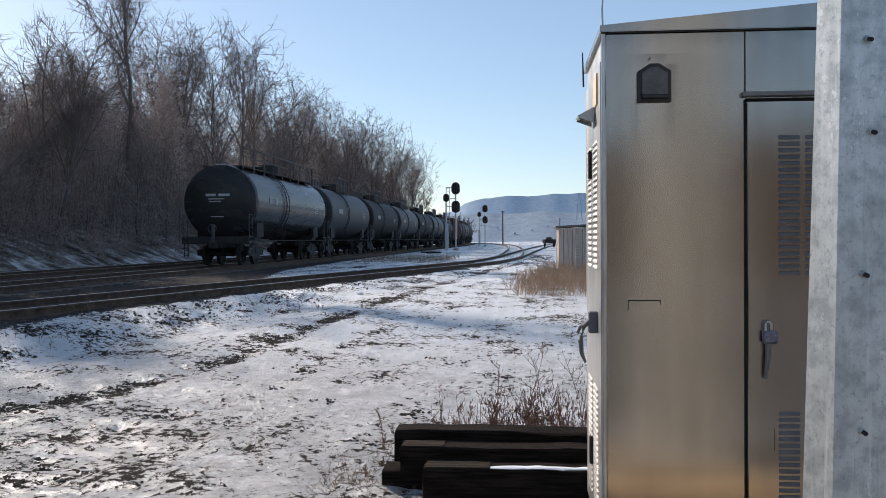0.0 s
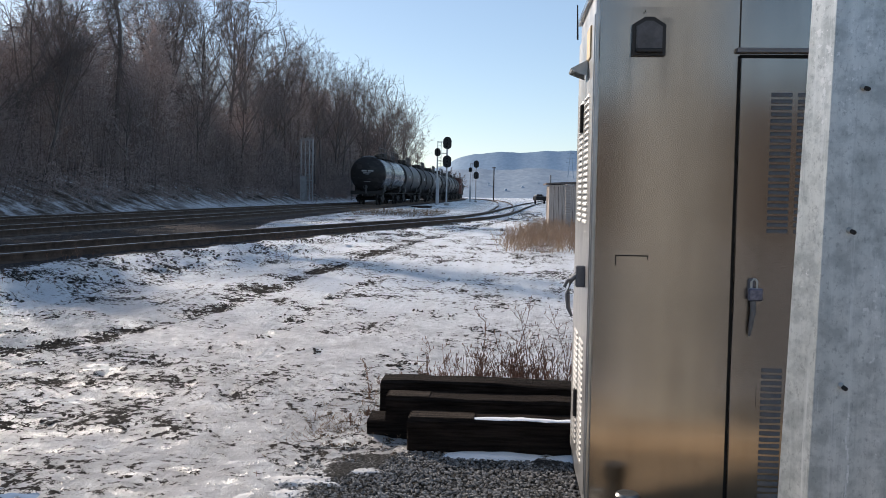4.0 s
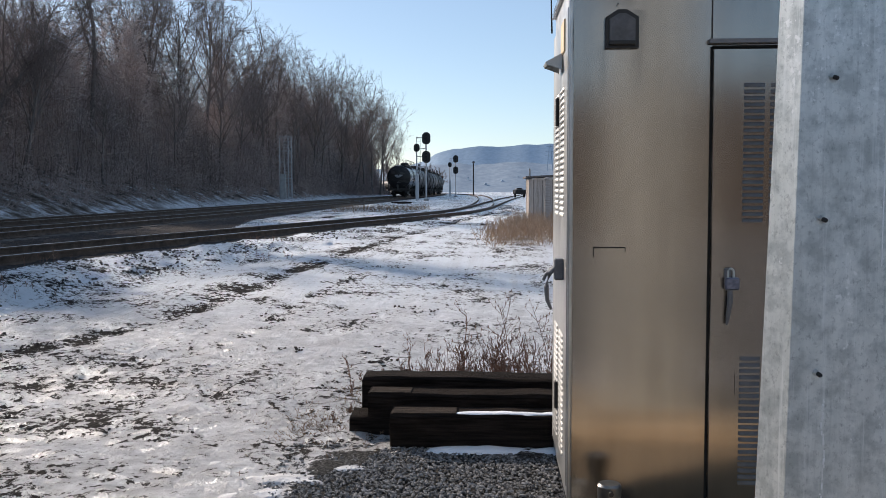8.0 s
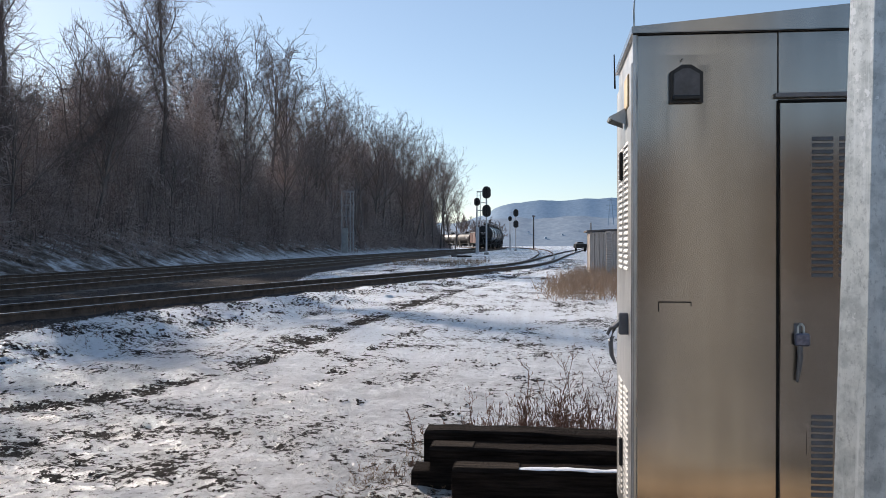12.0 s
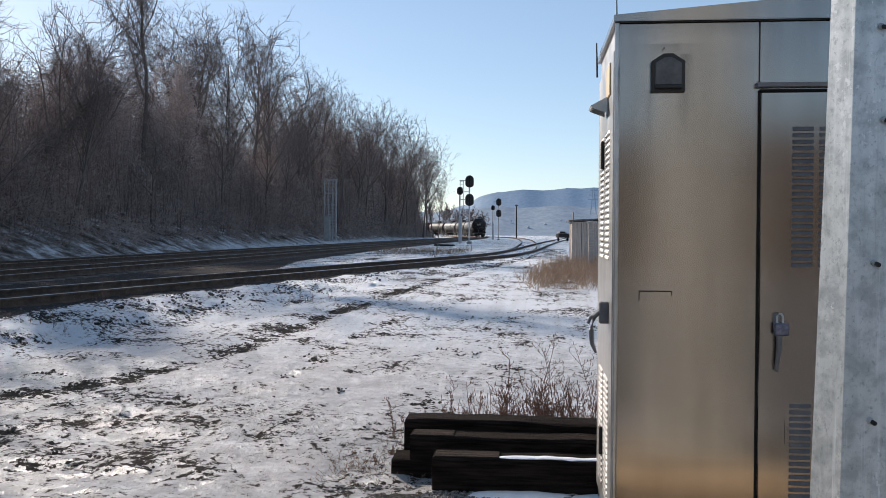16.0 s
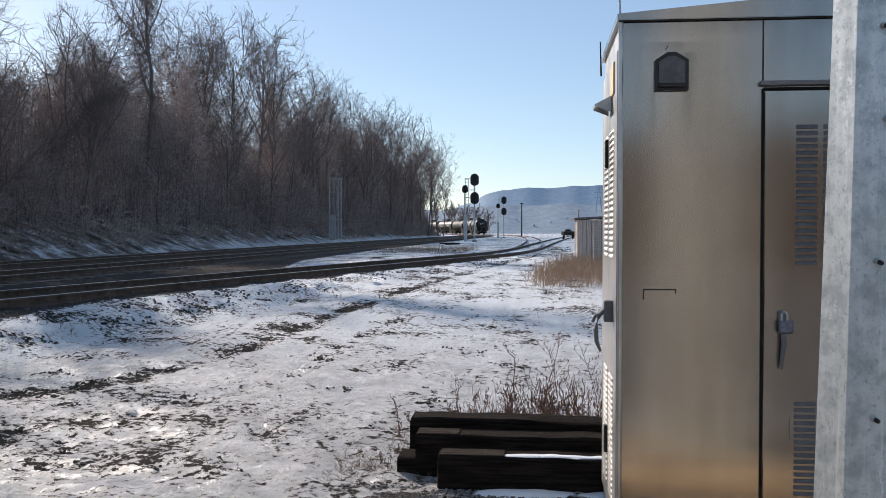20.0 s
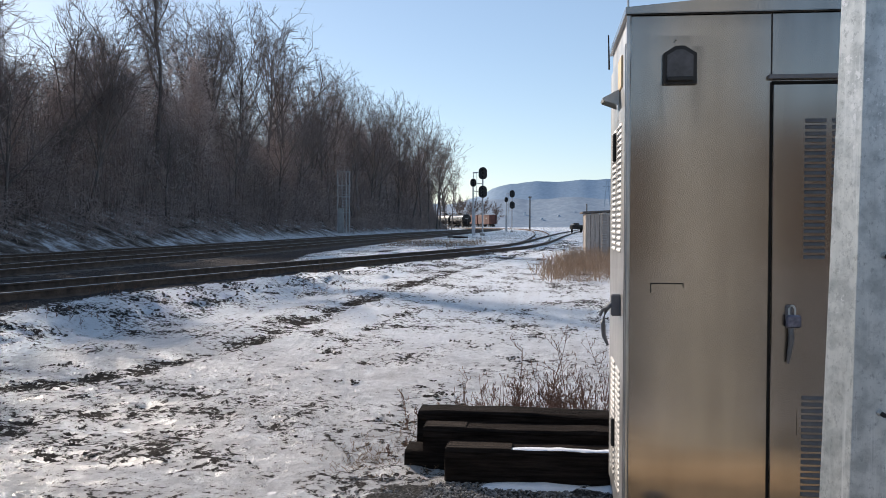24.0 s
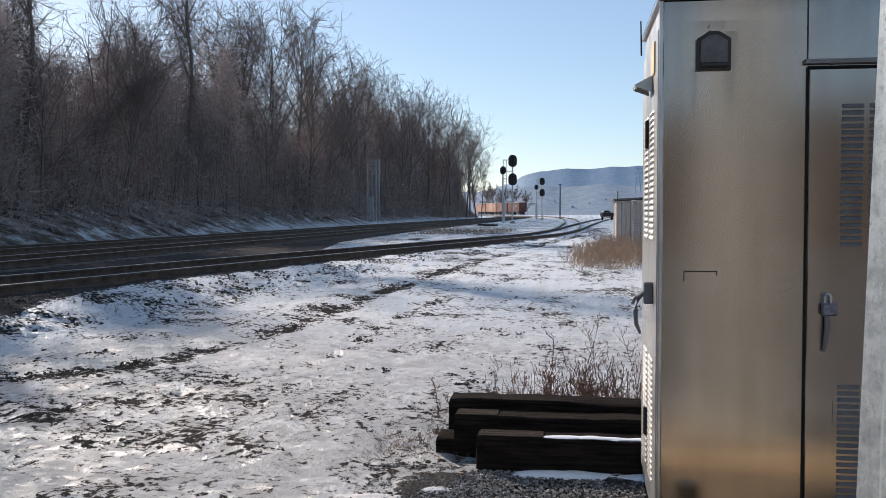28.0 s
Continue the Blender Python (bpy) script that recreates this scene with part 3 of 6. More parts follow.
def scatter_stones(name, label, spots, size, mat, seed, squash=0.7, parent=None):
    """Many small faceted stones as one loose sheet."""
    rng = np.random.default_rng(seed)
    base = np.array([(0, 0, -1), (0.72, -0.53, -0.45), (-0.28, -0.85, -0.45), (-0.89, 0, -0.45), (-0.28, 0.85, -0.45), (0.72, 0.53, -0.45), (0.28, -0.85, 0.45), (-0.72, -0.53, 0.45), (-0.72, 0.53, 0.45), (0.28, 0.85, 0.45), (0.89, 0, 0.45), (0, 0, 1)])
    tri = np.array([(0, 1, 2), (1, 0, 5), (0, 2, 3), (0, 3, 4), (0, 4, 5), (1, 5, 10), (2, 1, 6), (3, 2, 7), (4, 3, 8), (5, 4, 9), (1, 10, 6), (2, 6, 7), (3, 7, 8), (4, 8, 9), (5, 9, 10), (6, 10, 11), (7, 6, 11), (8, 7, 11), (9, 8, 11), (10, 9, 11)])
    n = len(spots)
    r = size * rng.uniform(0.55, 1.35, n)
    a = rng.uniform(0, 6.28, n)
    j = base[None] * rng.uniform(0.7, 1.2, (n, 12, 1)) * r[:, None, None] * np.array([1, rng.uniform(0.7, 1), squash])
    vx = j[..., 0] * np.cos(a)[:, None] - j[..., 1] * np.sin(a)[:, None] + spots[:, 0:1]
    vy = j[..., 0] * np.sin(a)[:, None] + j[..., 1] * np.cos(a)[:, None] + spots[:, 1:2]
    vz = j[..., 2] + spots[:, 2:3]
    vs = np.stack([vx, vy, vz], -1).reshape(-1, 3)
    fs = (tri[None] + 12 * np.arange(n)[:, None, None]).reshape(-1, 3)
    me = bpy.data.meshes.new(name)
    me.from_pydata(vs.tolist(), [], fs.tolist())
    me.materials.append(mat)
    ob = new(name, me)
    if parent is not None:
        ob.parent = parent
    return tagged(ob, label, "" if parent else "stones", "", "stuff")


# ---- trees ----
def fast_tube(V, F, pts, r0, r1, n):
    """Adds a tapered bar to the arrays."""
    k = len(pts)
    d = np.gradient(pts, axis=0)
    d /= np.linalg.norm(d, axis=1, keepdims=True) + 1e-9
    ref = np.array([0.31, 0.17, 0.93]) if abs(d[0, 2]) < 0.8 else np.array([1.0, 0.1, 0])
    a = np.cross(d, ref)
    a /= np.linalg.norm(a, axis=1, keepdims=True) + 1e-9
    b = np.cross(d, a)
    w = np.arange(n) * 2 * math.pi / n
    r = np.linspace(r0, r1, k)[:, None, None]
    ring = pts[:, None, :] + r * (np.cos(w)[None, :, None] * a[:, None, :] + np.sin(w)[None, :, None] * b[:, None, :])
    base = sum(len(v) for v in V)
    V.append(ring.reshape(-1, 3))
    i = np.arange(k - 1)[:, None] * n
    j = np.arange(n)[None]
    jj = (j + 1) % n
    F.append(np.stack([i + j, i + jj, i + n + jj, i + n + j], -1).reshape(-1, 4) + base)


def grow(rng, start, way, length, k, bend, lift):
    pts = [np.array(start, float)]
    d = np.array(way, float)
    for _ in range(k):
        d = d + rng.normal(0, bend, 3) + np.array([0, 0, lift])
        d /= np.linalg.norm(d)
        pts.append(pts[-1] + d * length / k)
    return np.array(pts), d


def arrays_mesh(name, V, F, mat):
    me = bpy.data.meshes.new(name)
    v, f = np.concatenate(V), np.concatenate(F)
    me.from_pydata(v.tolist(), [], f.tolist())
    me.materials.append(mat)
    return me


def along(line, u):
    """The point a share u along a bent line."""
    k = len(line) - 1
    return np.array([np.interp(u * k, range(k + 1), line[:, c]) for c in range(3)])


def tree_meshes(seed, height, spread, leaders, fork=0.42, vine=0, thick=1.0, bow=0.05):
    """Trunk with its forking leaders, and the fine rounded crown, of a bare tree."""
    rng = np.random.default_rng(seed)
    TV, TF, CV, CF = [], [], [], []
    r0 = 0.0085 * height + 0.03
    trunk, td = grow(rng, (0, 0, -0.5), (rng.normal(0, bow), rng.normal(0, bow), 1), height * 0.8, 8, bow, 0.04)
    fast_tube(TV, TF, trunk, r0, r0 * 0.22, 7)
    limbs = []
    for li in range(leaders):
        u = fork + (0.93 - fork) * (li + rng.uniform(0, 0.8)) / leaders
        a = li * 2.4 + rng.uniform(-0.5, 0.5)
        up = rng.uniform(0.9, 1.7) + 0.6 * u
        way = np.array([math.cos(a), math.sin(a), up])
        ln = min(spread * rng.uniform(0.85, 1.15) * (1.45 - 0.75 * u), height * (1.04 - 0.8 * u))
        limb, ld = grow(rng, along(trunk, u), way / np.linalg.norm(way), ln, 5, 0.13, 0.09)
        rl = r0 * (1 - u) * 0.5 + 0.028
        fast_tube(TV, TF, limb, rl, rl * 0.3, 5)
        limbs.append((limb, ld, ln))
    limbs.append((trunk[5:], td, height * 0.3))
    for limb, ld, ln in limbs:
        for bi in range(8):
            ub = 0.22 + 0.78 * (bi + rng.uniform(0, 1)) / 8
            wb = ld + rng.normal(0, 0.72, 3) + np.array([0, 0, 0.1])
            br, bd = grow(rng, along(limb, min(ub, 1.0)), wb / np.linalg.norm(wb), ln * rng.uniform(0.26, 0.5), 4, 0.22, 0.07)
            fast_tube(CV, CF, br, 0.024 * thick, 0.011 * thick, 3)
            for ti in range(5):
                wt = bd + rng.normal(0, 0.85, 3) + np.array([0, 0, 0.1])
                tw, wd = grow(rng, along(br, rng.uniform(0.15, 1.0)), wt / np.linalg.norm(wt), ln * rng.uniform(0.12, 0.26), 2, 0.22, 0.08)
                fast_tube(CV, CF, tw, 0.013 * thick, 0.007 * thick, 3)
                for _ in range(2):
                    q = wd + rng.normal(0, 0.7, 3)
                    t2, _d = grow(rng, along(tw, rng.uniform(0.3, 1.0)), q / np.linalg.norm(q), rng.uniform(0.35, 0.8), 1, 0.2, 0)
                    fast_tube(CV, CF, t2, 0.009 * thick, 0.004 * thick, 3)
    # dead climbers: strands that wind about the trunk and hang from the limbs
    for k in range(vine):
        on = trunk if k % 3 else limbs[k % len(limbs)][0]
        p = along(on, rng.uniform(0.25, 1.0)) + rng.normal(0, 0.16, 3)
        w = rng.normal(0, 0.8, 3) + np.array([0, 0, -0.9])
        vn, _d = grow(rng, p, w / np.linalg.norm(w), rng.uniform(0.5, 2.0), 3, 0.4, -0.12)
        fast_tube(CV, CF, vn, 0.017, 0.007, 3)
    return arrays_mesh("trunk", TV, TF, BARK), arrays_mesh("crown", CV, CF, TWIG)


def spikes(base, tip, wide, rng):
    """Many thin tapering sprigs as vertex and face arrays."""
    d = tip - base
    d = d / (np.linalg.norm(d, axis=1, keepdims=True) + 1e-9)
    side = np.cross(d, rng.normal(0, 1, d.shape))
    side /= np.linalg.norm(side, axis=1, keepdims=True) + 1e-9
    up = np.cross(side, d)
    w = wide[:, None]
    v = np.stack([base + side * w, base - side * w * 0.5 + up * w * 0.87, base - side * w * 0.5 - up * w * 0.87, tip], 1).reshape(-1, 3)
    f = (np.array([(0, 1, 3), (1, 2, 3), (2, 0, 3)])[None] + 4 * np.arange(len(base))[:, None, None]).reshape(-1, 3)
    return v, f


def foot_of_slope(y):
    return np.interp(y, [20, 60, 120, 180, 205], [-20, -19.5, -19, -19.5, -21.0])


def brush_stuff(name, label, clumps, per, seed, mat):
    """Heaps of tangled sprigs: each clump is x, y, radius, height."""
    rng = np.random.default_rng(seed)
    B, T, W = [], [], []
    z0 = ground_height(clumps[:, 0], clumps[:, 1])
    for (x, y, r, h), z in zip(clumps, z0):
        n = int(per * (0.35 + r * h / 6.0))
        a = rng.uniform(0, 2 * math.pi, n)
        u = rng.random(n) ** 0.8
        # the heap is broad below and closes to a ragged top
        wide = r * np.sqrt(np.clip(1.0 - u ** 1.7, 0.02, 1)) * (0.75 + 0.35 * np.sin(3 * a + x) * np.sin(4 * u + y)) * rng.uniform(0.6, 1.08, n)
        p = np.c_[x + np.cos(a) * wide, y + np.sin(a) * wide, z + h * u * rng.uniform(0.85, 1.06, n)]
        d = np.c_[np.cos(a) * 0.35, np.sin(a) * 0.35, np.full(n, 0.15)] + rng.normal(0, 0.62, (n, 3))
        B.append(p)
        T.append(p + d * rng.uniform(0.3, 1.0, n)[:, None] * (0.42 + 0.06 * h))
        W.append((0.0155 + 0.0002 * y) * rng.uniform(0.6, 1.25, n))
    v, f = spikes(np.concatenate(B), np.concatenate(T), np.concatenate(W), rng)
    me = bpy.data.meshes.new(name)
    me.from_pydata(v.tolist(), [], f.tolist())
    me.materials.append(mat)
    return tagged(new(name, me), label, "thicket", "", "stuff")


def build_woods():
    heights = [16, 15, 17, 14, 19, 13, 12, 12]
    kinds = [tree_meshes(11, 16, 6.4, 11), tree_meshes(12, 15, 5.8, 11, 0.38), tree_meshes(13, 17, 6.0, 11, 0.45), tree_meshes(14, 14, 5.6, 10, 0.34),
             tree_meshes(15, 19, 4.4, 8, 0.5, 900, 1.0, 0.08), tree_meshes(16, 13, 3.4, 7, 0.4), tree_meshes(17, 12, 4.6, 7, 0.3, 0, 3.5), tree_meshes(18, 12, 5.4, 7, 0.4, 700, 1.0, 0.22)]
    rng = np.random.default_rng(5)
    bare = "bare deciduous tree with grey-brown bark on a wooded slope"
    hung = "tall bare tree hung with tangled dead vines"

    def put(kind, x, y, size, label=bare):
        z = float(ground_height(np.array([x]), np.array([y]))[0])
        tr = thing("tree", label, "tree", "trees of the wooded slope", "", pose(x, y, z, rng.normal(0, 1.5), rng.normal(0, 1.5), rng.uniform(0, 360)))
        tr.scale = (size, size, size)
        part("trunk", kinds[kind][0], None, tr)
        part("crown", kinds[kind][1], None, tr)

    # the trees that make the skyline: kind, place, height of the top
    for k, x, y, top in ((4, -23, 35.7, 17.5), (7, -24, 38.5, 12.4), (7, -25, 43.0, 14.2), (3, -23, 44.6, 11.2), (0, -24.5, 48.5, 12.6), (4, -24, 54.6, 22.0),
                         (5, -25, 66.4, 19.4), (0, -24, 70.6, 18.8), (2, -25, 79.5, 21.6), (1, -24, 84.0, 20.6), (3, -23, 89.9, 17.3), (0, -23.5, 97, 18.0), (1, -27, 74, 19.6), (3, -26, 68.5, 18.2), (2, -24, 104.3, 20.2),
                         (1, -22, 108.5, 18.8), (3, -22, 115, 17.9), (0, -22.5, 123, 19.0), (2, -22, 131, 20.0), (1, -22, 138, 20.4), (3, -21.5, 147, 19.6), (0, -21, 155, 19.6),
                         (2, -20.5, 164, 19.2), (1, -20.3, 172, 19.2), (0, -20.5, 180, 18.8), (3, -20, 188, 16.0), (5, -20, 197, 13.8)):
        z = float(ground_height(np.array([x]), np.array([y]))[0])
        put(k, x, y, (top - z) / (1.03 * heights[k]), hung if k in (4, 7) else bare)
    # the wood behind and between them
    for y0 in np.arange(20, 196, 5.6):
        for row in range(3 if y0 < 110 else 2):
            y = y0 + rng.uniform(-2, 2)
            x = -23.5 - row * 6.5 + rng.uniform(-2.2, 2.2) - (0.02 * max(0, y - 150))
            z = float(ground_height(np.array([x]), np.array([y]))[0])
            top = float(np.interp(y, [12, 30, 40, 50, 62, 75, 90, 150, 185, 200], [12, 12, 10, 10, 12.5, 16, 15.5, 17, 16, 11])) * rng.uniform(0.78, 0.98)
            k = int(rng.integers(0, 4)) if rng.random() < 0.75 else 5
            put(k, x, y, max(0.4, (top - z) / (1.08 * heights[k])))
    for x, y, s in ((-29, 372, 0.9), (-34, 380, 1.05), (-25, 385, 0.95), (-41, 376, 1.1), (-20, 392, 0.85), (-37, 390, 1.0), (-31, 398, 0.9)):
        put(6, x, y, s, "small bare tree beyond the railway curve")
    # trees left of the view, unseen, added to throw shadows on the yard
    for y0 in np.arange(17, 33, 2.1):
        k = int(rng.integers(0, 4))
        x = -22.5 - rng.uniform(0, 6)
        z = float(ground_height(np.array([x]), np.array([y0]))[0])
        put(k, x, y0 + rng.uniform(-1, 1), (rng.uniform(10.5, 15.5) - z) / heights[k])
    # thicket: low brush along the foot, heaps of dead climbers higher up the slope
    n = 1450
    yy = 16 + 188 * rng.random(n) ** 1.15
    back = rng.gamma(1.7, 2.6, n)
    far_end = np.interp(yy, [16, 165, 190, 206], [1, 1.1, 1.0, 0.5])
    lump = np.array([0.62 + 0.8 * (0.5 + noise.noise(Vector((a * 0.2, b * 0.11, 7.0)))) for a, b in zip(back, yy)])
    h = np.interp(back, [0, 1.0, 2.5, 5, 9], [0.5, 0.9, 2.6, 5.2, 6.6]) * lump * rng.uniform(0.6, 1.2, n) * far_end
    r = np.clip(h * rng.uniform(0.38, 0.7, n), 0.45, 2.6)
    heaps = np.c_[foot_of_slope(yy) - 0.5 - back, yy, r, h]
    brush_stuff("thicket", "dense tangled brown brushwood and dead climbers under the trees", heaps, 105, 51, BRUSH)
    # climbers that have overgrown whole trees
    m = 140
    yy = 18 + 178 * rng.random(m) ** 0.9
    back = rng.uniform(2.5, 9, m)
    tall = np.array([np.interp(b, [16, 45, 60, 90, 170, 185, 196], [9.0, 8.2, 10.5, 12.5, 13.5, 12.0, 7.0]) for b in yy]) * rng.uniform(0.65, 1.08, m)
    # the first 34 stand left of the view, added to shade the bank
    yy[:34] = rng.uniform(17, 34, 34)
    back[:34] = rng.uniform(0.8, 4.5, 34)
    tall[:34] = rng.uniform(8.2, 10.2, 34)
    tall = np.where((yy > 33) & (yy < 52), np.maximum(tall, 7.6), tall)
    towers = np.c_[foot_of_slope(yy) - 1.4 - back, yy, rng.uniform(1.0, 1.9, m), tall]
    brush_stuff("climber_tangle", "ragged columns of dead climbers smothering trees", towers, 300, 52, CLIMBER)
    # upright saplings between the heaps
    n = 7000
    yy = 20 + 178 * rng.random(n) ** 1.2
    xx = foot_of_slope(yy) - 1.8 - rng.gamma(2.0, 3.0, n)
    p = np.c_[xx, yy, ground_height(xx, yy) - 0.05]
    hh = rng.uniform(2, 8.5, n) * np.interp(yy, [20, 170, 205], [1, 1, 0.5])
    lean = np.clip(rng.normal(0, 0.16, (n, 2)), -0.4, 0.4)
    v, f = spikes(p, p + np.c_[lean * hh[:, None], hh], 0.014 + 0.00012 * yy, rng)
    me = bpy.data.meshes.new("saplings")
    me.from_pydata(v.tolist(), [], f.tolist())
    me.materials.append(TWIG)
    tagged(new("saplings", me), "thin leafless saplings crowding the slope", "saplings", "", "stuff")


def build_distance():
    rng = np.random.default_rng(8)

    def ridge(name, label, y, xs, tops, foot, mat, rough, run=260):
        mb = Mesh()
        x = np.linspace(xs[0], xs[-1], 260)
        top = np.interp(x, xs, tops)
        top = top + rough * np.array([noise.fractal(Vector((a * 0.02, y, 0)), 0.7, 2, 6) for a in x])
        vs, k = [], 5
        for a, h in zip(x, top):
            for j in range(k):
                u = j / (k - 1)
                vs.append((a, y - run * (1 - u), foot + (h - foot) * (u ** 1.2)))
        mb.add(vs, [(i * k + j, (i + 1) * k + j, (i + 1) * k + j + 1, i * k + j + 1) for i in range(len(x) - 1) for j in range(k - 1)])
        return tagged(part(name, mb, mat), label, "hill", "", "structure")
    ridge("backdrop_ridge", "long wooded ridge in blue winter haze", 1700, [-1500, -600, -260, -160, -125, -100, -70, -18, 120, 400, 1500], [40, 40, 38, 40, 52, 66, 75, 79, 84, 80, 60], -30, HAZED_HILL, 3.0)
    ridge("backdrop_valley", "hazy wooded valley floor below the ridge", 1050, [-1200, -300, -110, -60, 60, 400, 1200], [20, 20, 25, 30, 31, 29, 20], -30, HAZED_VALE, 3.5)
    # behind the camera, unseen: a low dark band added for the cabinet to mirror
    ridge("backdrop_south", "low dark band added behind the yard for the cabinet to mirror", -34, [-1500, -300, -30, 0, 30, 300, 1500], [14, 9, 6.2, 6.0, 6.4, 9, 13], -2, SOUTH, 1.2, -6)
    # houses of the valley town and a pylon, the haze put into their colours
    for k, (x, z, w) in enumerate(((-22, 13, 5), (-4, 7, 5), (13, 10, 6), (30, 14, 5), (44, 9, 6))):
        y = 934 + 3.8 * z
        w *= 0.55
        h = thing("house", "small pale house on the far valley side", "house", "houses of the valley", at=pose(x, y, z - 0.6, 0, 0, 17 * k))
        part("wall", Mesh().box((0, 0, -1.8), (w * 0.9, w * 0.6, 6), 0.05), (HAZED_WHITE, HAZED_GREY)[k % 2], h)
        part("roof", Mesh().prism([(-w * 0.48, 1.2), (w * 0.48, 1.2), (0, 2.3)], -w * 0.33, w * 0.33), FAR_HAZE, h)
    tower = thing("pylon", "faint lattice power pylon on the far valley side", "pylon", at=pose(66, 1020, 24))
    for sx in (-1, 1):
        for sy in (-1, 1):
            part("leg", Mesh().tube([(sx * 3.2, sy * 3.2, -4), (sx * 0.6, sy * 0.6, 26)], 0.28, 4), FAR_HAZE, tower)
    for z, w in ((14, 5.5), (19, 5), (24, 4)):
        part("crossarm", Mesh().box((0, 0, z), (2 * w, 0.5, 0.5)), FAR_HAZE, tower)


# walls, roofs and pylon steel tinted with the blue of distant haze
HAZED_WHITE = plain("hazed_pale_wall", (0.62, 0.66, 0.70), (0.74, 0.77, 0.80), 0.9, 0, 0.2, relief=0)
HAZED_GREY = plain("hazed_grey_wall", (0.28, 0.34, 0.41), (0.36, 0.42, 0.49), 0.9, 0, 0.2, relief=0)
FAR_HAZE = plain("far_haze_blue", (0.28, 0.35, 0.43), (0.36, 0.43, 0.51), 0.9, 0, 0.2, relief=0)


# ---- the yard's near things ----
def louvres(mb, x0, x1, z0, z1, y, pitch, m=None):
    """Pressed louvres: hooded ribs one above another, standing proud of a sheet at y."""
    z = z0
    while z + pitch * 0.6 <= z1 + 1e-6:
        h = pitch * 0.62
        w = 0.012
        vs = [(x0, y, z), (x1, y, z), (x0 + w, y - 0.009, z), (x1 - w, y - 0.009, z), (x0 + w, y - 0.008, z + h * 0.45), (x1 - w, y - 0.008, z + h * 0.45), (x0, y, z + h), (x1, y, z + h)]
        mb.add(vs, [(0, 1, 3, 2), (2, 3, 5, 4), (4, 5, 7, 6), (0, 2, 4, 6), (1, 7, 5, 3)], m)
        z += pitch
    return mb


def build_cabinet():
    """The stainless steel relay case: x 0.40 to 2.42, y 4.53 to 5.62, 2.6 high."""
    x0, x1, y0, y1, z0, z1 = 0.40, 2.42, 4.53, 5.62, 0.03, 2.605
    cab = thing("relay_cabinet", "tall brushed stainless steel relay cabinet with stained louvred doors on gravel", "cabinet", at=pose(x0, y0, 0))
    w, d = x1 - x0, y1 - y0
    t = 0.004
    zm, hh = (z0 + z1) / 2, z1 - z0
    part("front_panel", Mesh().box((w / 2, t / 2, zm), (w, t, hh)), STAINLESS, cab)
    # the side towards the sun, brightened by its paler metal
    part("side_panel", Mesh().box((t / 2, d / 2, zm), (t, d - 2 * t, hh)), SUNLIT_METAL, cab)
    part("side_panel", Mesh().box((w - t / 2, d / 2, zm), (t, d - 2 * t, hh)), STAINLESS, cab)
    part("back_panel", Mesh().box((w / 2, d - t / 2, zm), (w, t, hh)), STAINLESS, cab)
    part("floor_pan", Mesh().box((w / 2, d / 2, z0 + 0.01), (w - 2 * t, d - 2 * t, 0.02)), STAINLESS, cab)
    # rolled corner trims
    trim = Mesh()
    trim.box((-0.002, -0.002, (z0 + z1) / 2), (0.022, 0.022, z1 - z0), 0.006)
    part("corner_trim", trim, SUNLIT_METAL, cab)
    # roof: low gable with a folded fascia
    rise = 0.088
    roof = Mesh()
    a, b, c = -0.02, 1.06, w + 0.02
    roof.prism([(a, z1 + 0.0), (c, z1 + 0.0), (c, z1 + 0.032), (b, z1 + 0.032 + rise), (a, z1 + 0.032)], -0.02, d + 0.02)
    part("roof", roof, STAINLESS, cab, "folded stainless roof with a dark weathered fascia")
    drip = Mesh()
    drip.box((w / 2, -0.012, z1 - 0.004), (w + 0.03, 0.012, 0.006), 0.002)
    part("drip_edge", drip, STEEL_DARK, cab, "dark grimy seam under the roof")
    # front door in the front sheet
    dx0, dx1, dz0, dz1 = 0.663, 1.30, 0.09, 2.262
    door = part("door", Mesh().box(((dx0 + dx1) / 2, -0.009, (dz0 + dz1) / 2), (dx1 - dx0 - 0.012, 0.014, dz1 - dz0), 0.003), STAINLESS, cab, "stainless door with two columns of louvres")
    gap = Mesh()
    gap.box((dx0 - 0.002, -0.003, (dz0 + dz1) / 2), (0.011, 0.006, dz1 - dz0 + 0.02))
    gap.box(((dx0 + dx1) / 2, -0.003, dz1 + 0.008), (dx1 - dx0, 0.006, 0.016))
    part("door_seal", gap, RUBBER, cab, "black rubber seal round the door")
    rain = Mesh()
    rain.prism([(dx0 - 0.018, 2.286), (dx1 + 0.02, 2.286), (dx1 + 0.02, 2.306), (dx0 - 0.018, 2.306)], -0.035, 0.0)
    part("rain_hood", rain, DULL_STEEL, cab, "dark drip strip above the door")
    seam = Mesh()
    seam.box((dx0 - 0.002, -0.002, (2.31 + z1) / 2), (0.006, 0.004, z1 - 2.31))
    part("panel_seam", seam, STEEL_DARK, cab)
    # shade of the louvres is put into steel darker than the door's
    shaded_louvre_steel = plain("shaded_louvre_steel", (0.085, 0.083, 0.085), (0.13, 0.127, 0.13), 0.5, 0.5, 9, relief=0.08)
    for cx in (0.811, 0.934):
        part("louvre_panel", louvres(Mesh(), cx, cx + 0.098, 1.440, 2.118, -0.016, 0.0305), shaded_louvre_steel, door, "column of pressed louvres")
        part("louvre_panel", louvres(Mesh(), cx, cx + 0.098, 0.165, 0.812, -0.016, 0.0305), shaded_louvre_steel, door, "column of pressed louvres")
    # handle with padlock
    hx, hz = 0.748, 1.185
    esc = Mesh()
